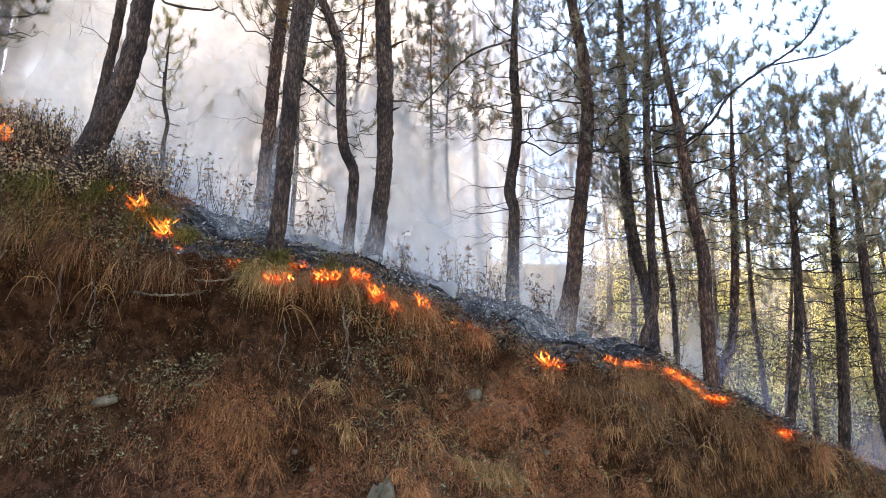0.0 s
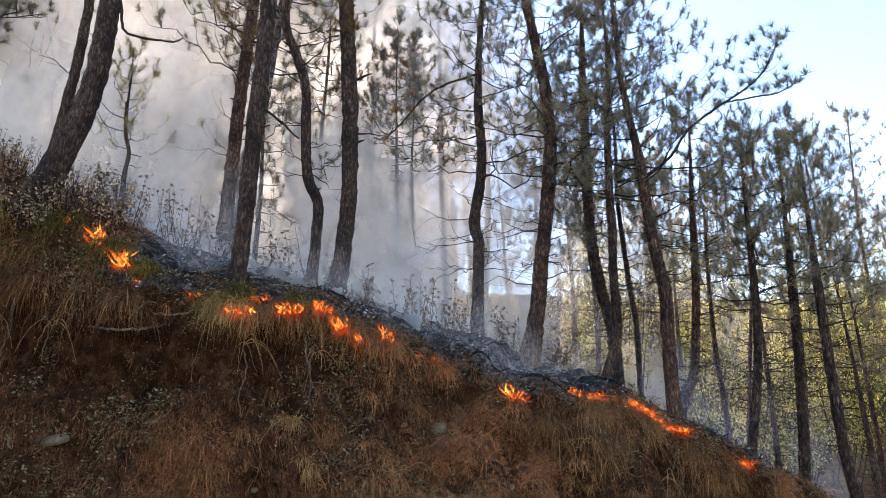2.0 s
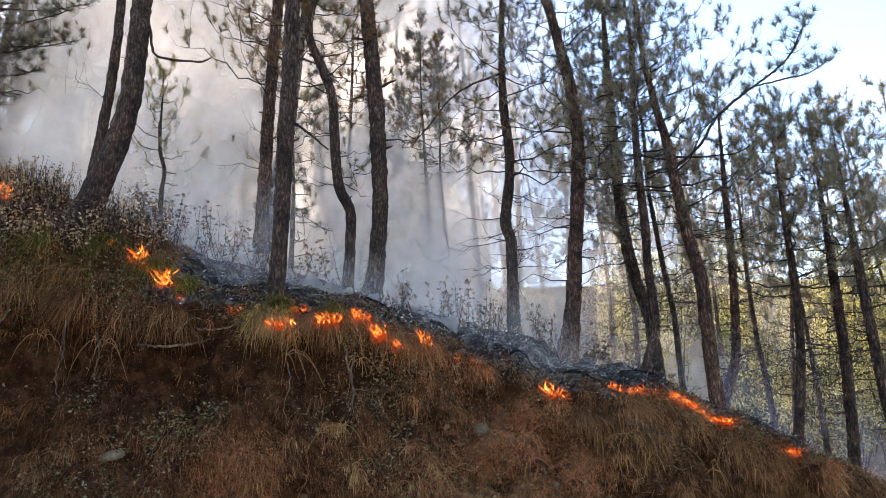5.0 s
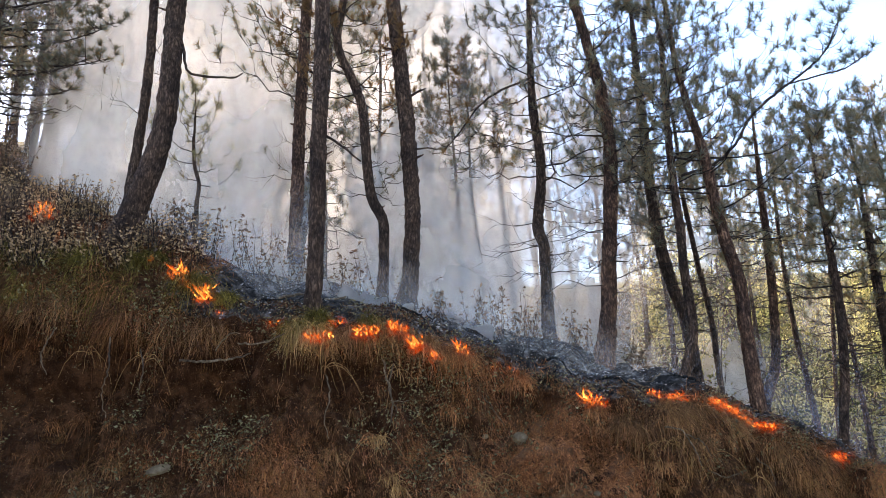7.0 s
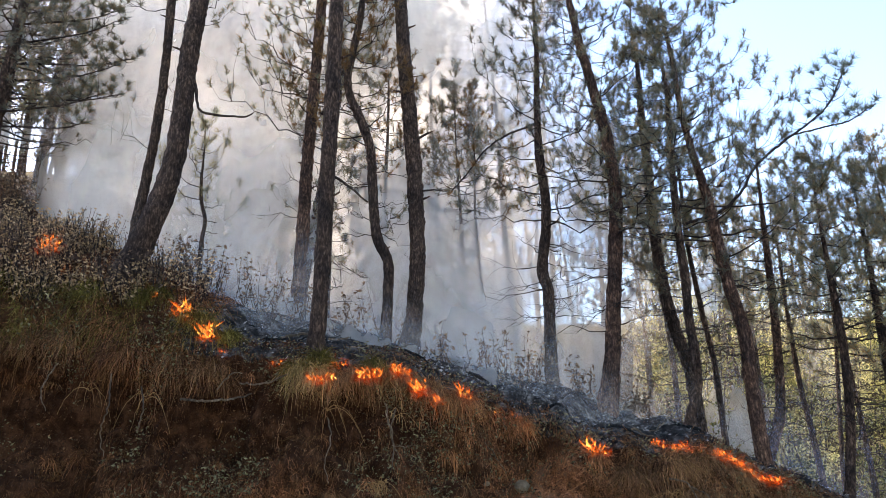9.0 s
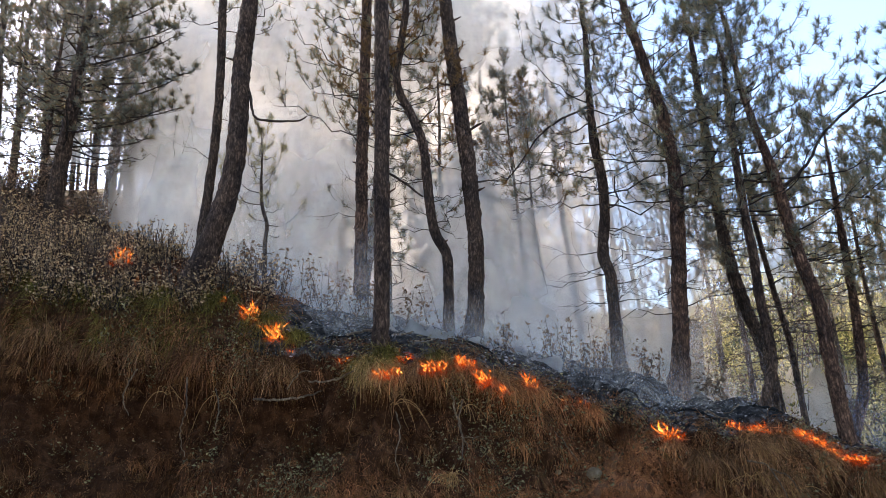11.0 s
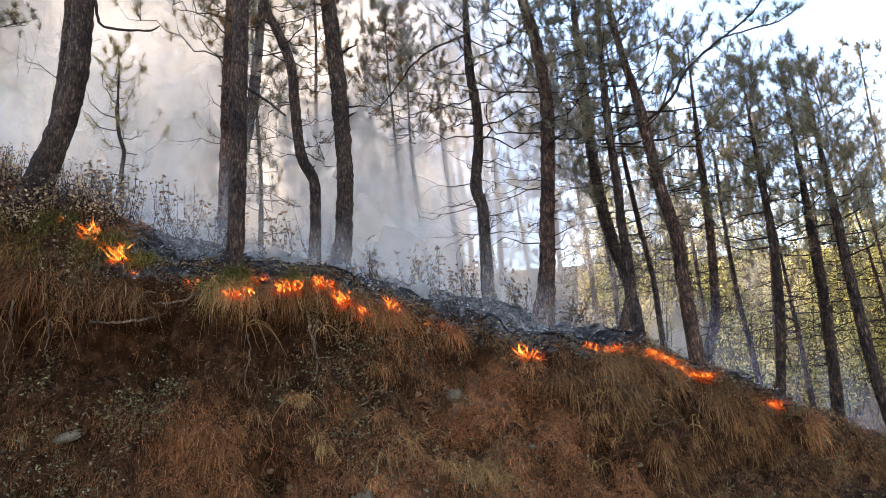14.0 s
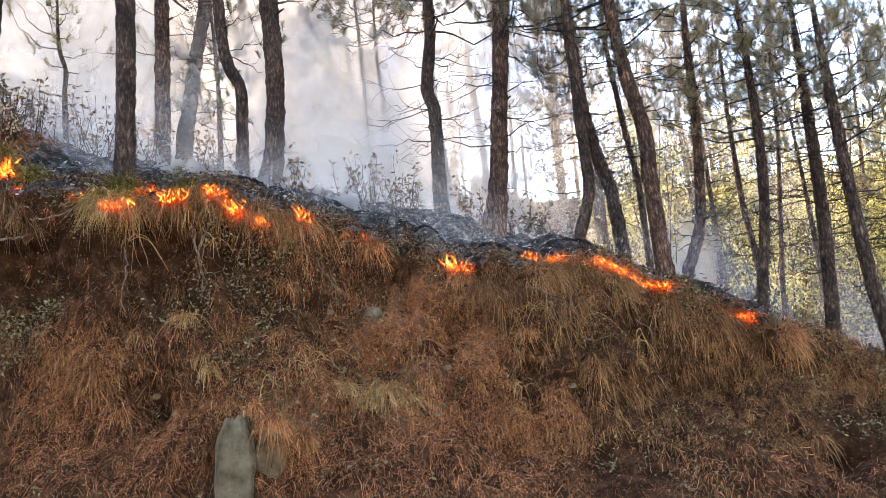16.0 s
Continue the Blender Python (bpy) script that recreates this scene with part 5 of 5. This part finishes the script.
for i in range(46):
    shrub(-12.5 + 5.0 * rng.random(), 11.2 + 4.0 * rng.random(), 0.5 + 0.6 * rng.random(), 12, "dark undergrowth shrub at the edge of the wood", M_LEAF, 0.07)


def bank_herbs():
    """Small grey-green leaves scattered over the bank."""
    cen = np.vstack([on_sheet(2400, 2, 7, -7, 7.5)[0], on_sheet(700, 3, 6, -4.5, 0.6)[0]])
    pos = (cen[:, None] + rng.normal(0, 0.06, (len(cen), 11, 3))).reshape(-1, 3)
    pos[:, 1] -= 0.05 + 0.14 * rng.random(len(pos))
    pos = pos[np.array([noise.noise(Vector(q) * 1.1 + Vector((5, 5, 5))) for q in pos]) > -0.03]
    way = np.stack([rng.normal(0, 1, len(pos)), rng.normal(-0.6, 0.5, len(pos)), rng.normal(0.2, 0.6, len(pos))], 1)
    v, f, a = leaves(pos, way, 0.016 + 0.042 * rng.random(len(pos)) ** 1.6)
    tagged(new("bank_herbs", mesh_of("bank_herbs", v, f, M_HERB, {"along": a})), "small grey-green leaves of herbs scattered over the bank", "herbs", kind="stuff")


bank_herbs()


def far_bushes():
    """Sunlit thicket of broad-leaved bushes and saplings on the far slope."""
    leaf, wood = Pile(), Pile()
    for i in range(380):
        y = 15.5 + 20 * rng.random() ** 1.3
        x = (0.30 + 0.72 * rng.random()) * (y + 1) if i < 270 or i >= 330 else (-0.6 + 0.8 * rng.random()) * (y + 6)
        z = ground_z(x, y)
        tall = (1.0 + 3.4 * rng.random() ** 1.2) * (0.5 + 0.034 * y) if i < 330 else 4.5 + 4 * rng.random()
        s = 0.35 + 0.28 * tall * (0.6 + 0.4 * rng.random())
        for _ in range(3):
            l, r = limb((x, y, z - 0.1), rng.random() * 6.28, 2.5, s * 0.8, 0.02, 1.0, 0.4, 6)
            l[:, 2] = z - 0.1 + (l[:, 2] - l[0, 2]) * tall * 0.9 / max(l[-1, 2] - l[0, 2], 0.1)
            wood.add(*tube(l, r, 3))
        n = int(160 + 105 * tall)
        d = unit(rng.normal(0, 1, (n, 3)))
        which = rng.integers(0, 11, n)
        clump = (unit(rng.normal(0, 1, (11, 3))) * (0.35 + 0.35 * rng.random((11, 1))))[which]
        q = clump * np.array([s, s, tall * 0.46]) + d * (0.2 + 0.12 * s) * np.array([1.2, 1.2, 0.7]) * rng.random((n, 1)) ** 0.5
        pos = np.array([x, y, z + tall * 0.6]) + q
        v, f, a = leaves(pos, d + rng.normal(0, 0.7, d.shape), 0.05 + 0.08 * rng.random(n))
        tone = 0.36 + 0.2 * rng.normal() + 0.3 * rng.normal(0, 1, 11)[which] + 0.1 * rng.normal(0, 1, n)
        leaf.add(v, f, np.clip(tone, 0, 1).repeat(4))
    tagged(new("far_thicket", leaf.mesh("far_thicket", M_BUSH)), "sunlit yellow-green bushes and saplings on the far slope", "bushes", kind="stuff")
    tagged(new("far_thicket_stems", wood.mesh("far_thicket_stems", M_TWIG)), "thin stems of the bushes on the far slope", "stems", kind="stuff")


far_bushes()

# ---- fire ----
def flame_patch(x, y, z, width, height, n):
    """A patch of burning grass: glowing stalks, many small tongues, each its own part, and a few taller ones."""
    patch = tagged(new("flame_patch"), "low orange flames licking up from burning dry grass", "flames", "flames along the fire line")
    spots = [(x + width * (rng.random() - 0.5) * 1.05, y - 0.02 + rng.normal(0, 0.04)) for _ in range(n * 4)]
    spots = [(px, py, min(max(ground_z(px, py), z - 0.08), z + (0.02 if x < 0.3 else 0.08))) for px, py in spots]
    reach = 1.3 if height > width else 1.0           # a lone narrow patch burns taller
    for i, (px, py, gz) in enumerate(spots):
        tall = i % 7 == 0
        h = 0.03 + reach * height * (0.25 + 0.35 * rng.random()) if tall else 0.015 + 0.26 * height * rng.random()
        gz += height * (0.15 if tall else 0.6) * rng.random() ** 1.6
        r = 0.0025 + h * (0.04 if tall else 0.06) * (0.6 + 0.8 * rng.random())
        lean = rng.normal(-0.4, 0.55)
        t = np.linspace(0, 1, 8)
        sway, turn = rng.normal(0, 0.11), rng.random() * 6
        line = np.stack([px + h * (lean * t + sway * np.sin(t * 6 + turn)), py + 0.05 * h * np.sin(t * 5), gz - 0.01 + h * t], 1)
        v, f = tube(line, r * np.array([0.3, 0.8, 1.0, 0.75, 0.85, 0.5, 0.25, 0.02]), 5, 0.28)
        part("flame_tongue", mesh_of("flame_tongue", v, f, M_FLAME, {"along": np.repeat(t, 5)}, True), patch)
    m = len(spots) * 5
    root = np.array(spots)[rng.integers(0, len(spots), m)] + rng.normal(0, 0.035, (m, 3))
    v, f, a = blades(root, rng.normal(0, 1, (m, 3)) * np.array([1, 0.4, 0.6]) + np.array([-0.2, -0.4, 0.5]), 0.03 + 0.09 * rng.random(m), 0.004 + 0.004 * rng.random(m), np.full(m, 0.3), 2)
    tagged(part("burning_grass", mesh_of("burning_grass", v, f, M_EMBER, {"along": a}), patch, "thin red-hot grass stalks"), kind="stuff")
    return patch


WEST_FIRE = [(-5.3, 9.6, 4.79, .28, .36, 10), (-4.91, 9.36, 4.32, .1, .14, 3), (-3.46, 8.9, 3.9, .08, .08, 1), (-2.97, 8.66, 3.54, .2, .28, 10), (-2.66, 8.6, 3.28, .16, .30, 10), (-2.4, 8.46, 2.96, .1, .11, 2), (-1.73, 8.32, 2.83, .13, .08, 2)]
BROW_FIRE = [(-1.14, 8.0, 2.60, .32, .13, 7), (-0.98, 8.3, 2.9, .12, .08, 2), (-0.62, 8.06, 2.62, .26, .17, 10), (-0.24, 8.24, 2.76, .2, .15, 7), (-0.05, 8.2, 2.46, .17, .22, 7), (0.16, 8.34, 2.36, .07, .12, 2), (0.5, 8.8, 2.46, .13, .27, 7), (1.05, 8.98, 2.18, .36, .06, 3), (1.3, 9.0, 2.06, .16, .05, 1)]
EAST_FIRE = [(2.06, 8.94, 1.72, .10, .26, 4), (2.2, 8.93, 1.72, .12, .16, 3), (2.6, 8.92, 1.63, .16, .13, 4), (2.91, 9.0, 1.75, .16, .15, 5), (3.18, 9.1, 1.84, .22, .10, 5), (3.4, 9.12, 1.8, .2, .08, 4), (3.60, 8.98, 1.68, .26, .11, 6), (3.80, 8.96, 1.58, .24, .10, 5), (3.95, 8.96, 1.47, .2, .11, 4), (4.12, 8.96, 1.4, .2, .08, 3),
             (4.27, 8.94, 1.33, .22, .08, 4), (4.83, 9.11, .97, .19, .06, 3), (5.03, 9.12, .87, .24, .08, 4), (5.19, 9.13, .86, .16, .10, 4), (5.69, 9.24, .67, .06, .08, 1), (6.21, 9.34, .32, .14, .05, 1)]
for spot in WEST_FIRE + BROW_FIRE + EAST_FIRE:
    flame_patch(*spot)

# ---- smoke ----
def smoke(x0, x1, y, z0, z1, bulge, dens, scale, colour, slope=0.0, west=0.28, east=0.34, patchy=False, label="pale grey-brown smoke drifting between the pines"):
    nx, nz = 60, 40
    u, w = np.meshgrid(np.linspace(0, 1, nx), np.linspace(0, 1, nz), indexing="ij")
    x = x0 + (x1 - x0) * u
    z = z0 + (z1 - z0) * w - slope * (x - x0)
    lump = np.array([[noise.fractal((a * 0.35, y, b * 0.35), 1.0, 2.0, 3) for a, b in zip(ra, rb)] for ra, rb in zip(x, z)])
    yy = y + bulge * lump
    fade = np.clip(u / west, 0, 1) * np.clip((1 - u) / east, 0, 1) * np.clip(w / 0.12, 0, 1) * np.clip((1 - w) / 0.45, 0, 1)
    fade = fade * fade * (3 - 2 * fade)
    i, j = np.meshgrid(np.arange(nx - 1), np.arange(nz - 1), indexing="ij")
    f = np.stack([i * nz + j, (i + 1) * nz + j, (i + 1) * nz + j + 1, i * nz + j + 1], -1).reshape(-1, 4)
    me = mesh_of("smoke", np.stack([x, yy, z], -1).reshape(-1, 3), f, smoke_material("smoke", dens, scale, colour, patchy), {"thick": fade}, True)
    return tagged(new("smoke", me), label, "smoke", kind="stuff")


SMOKE = (0.89, 0.835, 0.755)
smoke(-4.6, 4.2, 9.3, 2.3, 5.4, 0.12, 0.27, 0.8, (0.82, 0.80, 0.775), 0.3, 0.2, patchy=True, label="thin blue smoke over the burnt shelf")
smoke(-4.2, 4.6, 9.72, 2.9, 5.1, 0.15, 0.52, 1.0, (0.92, 0.87, 0.80), 0.26, 0.25, 0.4, patchy=True, label="blue-grey smoke creeping over the burnt shelf")
smoke(2.6, 10.5, 15.3, -1.0, 8.0, 0.4, 0.8, 0.5, (0.84, 0.775, 0.68), 0.1, 0.25, 0.5, patchy=True, label="tan sunlit smoke thinning out among the far trunks")
smoke(-6.2, 4.2, 10.65, 1.6, 6.6, 0.2, 0.46, 0.7, (0.88, 0.85, 0.80), 0.2)
smoke(-5.9, 6.3, 12.42, 1.5, 10.5, 0.25, 0.8, 0.55, (0.86, 0.82, 0.765), 0.25, 0.32, patchy=True)
smoke(-7.6, 6.4, 12.75, 1.5, 17.0, 0.25, 0.85, 0.42, SMOKE, 0.22, 0.13, 0.4, patchy=True)
smoke(-8.2, 5.0, 13.9, 1.5, 22.0, 0.5, 1.1, 0.35, (0.83, 0.785, 0.725), 0.2, 0.12, 0.42)
smoke(-8.4, -2.0, 13.15, 4.9, 10.0, 0.3, 0.95, 0.5, (0.90, 0.855, 0.79), 0.2, 0.3, 0.4, label="grey-brown smoke hiding the slope behind the leaning pine")
smoke(-11.0, -5.0, 14.3, 8.3, 14.5, 0.4, 1.0, 0.6, (0.88, 0.86, 0.83), 0.0, 0.3, 0.3, patchy=True, label="white smoke rolling into the edge of the wood")
smoke(-9.8, 4.8, 16.8, 1.5, 27.0, 1.0, 2.1, 0.28, (0.80, 0.755, 0.695), 0.2, 0.12, 0.45)
smoke(2.6, 8.4, 10.9, 0.2, 3.6, 0.3, 0.44, 0.9, (0.60, 0.65, 0.74), 0.16, patchy=True, label="thin blue smoke lying low between the trunks")


# ---- stones, roots and burnt wood ----
def stone(x, y, z, size, label, seed, category="stone", lean=(8, -10, 20)):
    big = size[2] > 0.3
    bm = bmesh.new()
    bmesh.ops.create_icosphere(bm, subdivisions=5 if big else 3, radius=1.0)
    for v in bm.verts:
        n = v.co.normalized()
        k = 1 + 0.17 * noise.fractal(n * 1.3 + Vector((seed, 0, 0)), 0.9, 2.0, 5) + 0.04 * noise.noise(n * 9)
        k /= (abs(n.x) ** 3.6 + abs(n.y) ** 3.6 + abs(n.z) ** 3.6) ** (1 / 3.6) if big else 1.0
        v.co = Vector((n.x * size[0] * k, n.y * size[1] * k, n.z * size[2] * k))
    cut = np.random.default_rng(seed)
    for _ in range(5):                               # broken faces
        way = Vector(cut.normal(0, 1, 3)).normalized()
        far = (1.05 if big else 0.78) + 0.14 * cut.random()
        for v in bm.verts:
            u = Vector((v.co.x / size[0], v.co.y / size[1], v.co.z / size[2]))
            over = u.dot(way) - far
            if over > 0:
                u -= way * over * 0.9
                v.co = Vector((u.x * size[0], u.y * size[1], u.z * size[2]))
    if big:                                          # pitted, flaking skin
        for v in bm.verts:
            chip = noise.noise(v.co * 9 + Vector((0, seed, 0)))
            v.co -= v.co.normalized() * (0.03 * max(0.0, chip) + 0.008 * noise.noise(v.co * 34))
    for f in bm.faces:
        f.smooth = True
    me = bpy.data.meshes.new("stone")
    bm.to_mesh(me)
    bm.free()
    me.materials.append(M_STONE if big else M_STONE_PALE)
    ob = new("boulder" if category == "boulder" else "stone", me)
    ob.matrix_basis = pose(x, y, z, *lean)
    return tagged(ob, label, category)


stone(0.06, 7.36, -0.34, (0.165, 0.25, 0.86), "grey-green boulder bedded in the foot of the bank", 3, "boulder", (4, 4, 12))
stone(0.33, 7.58, -0.14, (0.12, 0.18, 0.54), "dark broken rock against the boulder", 9, "stone", (6, 8, -15))
for sx, sz, size, words, sd in ((1.12, 1.36, (0.10, 0.08, 0.07), "pale stone lying in the dry grass", 8), (-2.9, 1.26, (0.13, 0.08, 0.055), "flat pale stone set in the bank", 11)):
    q = min(SHEET[np.abs(COLS - sx).argmin(), START[3]:START[7]], key=lambda w: abs(w[2] - sz))
    stone(q[0], q[1] - 0.06, q[2] + 0.02, size, words, sd)
for sx, sz, sd in ((0.72, 1.43, 2), (-0.9, 0.7, 4), (-0.7, 0.66, 6), (1.9, 0.75, 7), (3.1, 0.5, 9)):
    q = min(SHEET[np.abs(COLS - sx).argmin(), START[3]:START[7]], key=lambda w: abs(w[2] - sz))
    stone(q[0], q[1] - 0.05, q[2], (0.04, 0.04, 0.03), "small pale pebble on the bank", sd, "pebble")


def root(points, label="pale dead root hanging down the bank", name="root", mat=None, category="root"):
    fine = smooth_line(points, 0.04)
    fine[:, :3] += rng.normal(0, 0.006, fine[:, :3].shape)
    if name == "root":
        fine[:, 1] -= 0.16
    v, f = tube(fine[:, :3], fine[:, 3] * (0.95 if name == "root" else 1.0), 6, 0.12)
    return tagged(new(name, mesh_of(name, v, f, mat or M_ROOT, None, True)), label, category)


for pts in ([(-0.42, 8.2, 2.35, .010), (-0.38, 8.12, 2.1, .010), (-0.33, 8.1, 1.85, .009), (-0.36, 8.12, 1.62, .006)],
            [(-0.30, 8.2, 2.3, .008), (-0.36, 8.1, 2.05, .007), (-0.28, 8.08, 1.75, .005)],
            [(-0.36, 8.1, 1.88, .006), (-0.22, 8.08, 1.86, .005), (-0.12, 8.1, 1.88, .003)],
            [(-1.05, 8.05, 2.2, .008), (-1.0, 7.98, 1.95, .008), (-1.06, 7.98, 1.75, .006), (-1.02, 7.98, 1.5, .004)],
            [(-3.55, 8.2, 2.75, .010), (-3.5, 8.1, 2.4, .009), (-3.56, 8.1, 2.1, .007), (-3.5, 8.1, 1.85, .004)],
            [(-3.2, 8.2, 2.6, .008), (-3.12, 8.12, 2.35, .008), (-3.16, 8.1, 2.1, .005)],
            [(-4.2, 8.25, 2.9, .010), (-4.3, 8.15, 2.6, .009), (-4.22, 8.15, 2.35, .005)],
            [(2.75, 8.35, 1.45, .008), (2.9, 8.22, 1.4, .008), (3.0, 8.2, 1.2, .007), (3.06, 8.2, 1.02, .004)],
            [(2.95, 8.25, 1.36, .007), (3.1, 8.2, 1.28, .006), (3.2, 8.22, 1.1, .004)],
            [(3.2, 8.4, 0.95, .006), (3.35, 8.3, 0.88, .007), (3.55, 8.3, 0.92, .004)],
            [(3.8, 8.5, 1.05, .006), (3.92, 8.42, 0.92, .006), (3.95, 8.42, 0.75, .003)],
            [(0.95, 8.6, 1.55, .006), (0.8, 8.5, 1.75, .005), (0.7, 8.55, 1.9, .003)]):
    root(pts)
root([(-2.75, 8.05, 2.45, .013), (-2.45, 8.02, 2.42, .013), (-2.15, 8.05, 2.44, .011), (-1.95, 8.08, 2.5, .007)], "weathered grey branch lying along the bank", "fallen_branch", M_ROOT, "branch")
root([(-2.1, 8.1, 2.62, .010), (-1.8, 8.0, 2.6, .010), (-1.55, 8.05, 2.7, .007)], "thin grey twig lying along the bank", "fallen_branch", M_ROOT, "branch")
root([(-2.35, 8.1, 2.55, .008), (-2.2, 8.0, 2.7, .008), (-2.05, 8.02, 2.72, .005)], "thin grey twig lying along the bank", "fallen_branch", M_ROOT, "branch")


def burnt_litter():
    """Charred bits and pale ash flakes on the burnt shelf."""
    for name, n, mat, label in (("charred_litter", 5200, M_CHAR, "charred twigs and needles on the burnt ground"), ("ash_flakes", 5200, M_ASH, "pale grey ash flakes on the burnt ground")):
        p, nor = on_sheet(n, 6, 9, -2.8, 7.5)
        patch = np.array([noise.noise(Vector(q) * 2.5) for q in p])
        p = p[rng.random(n) < 0.5 + patch]
        m = len(p)
        if name == "ash_flakes":
            v, f, a = leaves(p + np.array([0, 0, 0.012]), rng.normal(0, 1, (m, 3)) * np.array([1, 1, 0.3]), 0.012 + 0.05 * rng.random(m) ** 1.5)
        else:
            v, f, a = blades(p, rng.normal(0, 1, (m, 3)) * np.array([1, 1, 0.35]) + np.array([0, 0, 0.25]), 0.05 + 0.14 * rng.random(m) ** 2, 0.006 + 0.012 * rng.random(m), np.full(m, 0.3))
        tagged(new(name, mesh_of(name, v, f, mat, {"along": a})), label, "litter", kind="stuff")


burnt_litter()
for bx, by, ln, az, rad, pale in ((-1.0, 9.05, .35, .5, .012, 1), (-1.9, 9.3, .9, .15, .02, 1), (-2.1, 9.0, .6, .3, .015, 0), (0.6, 9.5, .5, .4, .03, 0), (0.95, 9.45, .4, -.5, .02, 0),
                                  (1.6, 9.5, .6, .2, .02, 0), (2.3, 9.5, .7, -.3, .025, 0), (1.9, 9.9, .5, .6, .02, 0), (2.6, 9.4, .4, .1, .015, 1), (3.4, 9.7, .7, -.2, .025, 0), (3.0, 9.6, .35, .7, .015, 1), (-0.4, 9.2, .5, -.4, .02, 0)):
    pts = [(bx + ln * t * math.cos(az), by + ln * t * math.sin(az), ground_z(bx + ln * t * math.cos(az), by + ln * t * math.sin(az)) + rad * 0.6 + 0.02 * (k % 2), rad * (1 - 0.4 * t)) for k, t in enumerate((0, .35, .7, 1))]
    root(pts, "ash-whitened stick on the burnt ground" if pale else "charred branch lying on the burnt ground", "burnt_stick", M_ROOT if pale else M_CHAR, "stick")
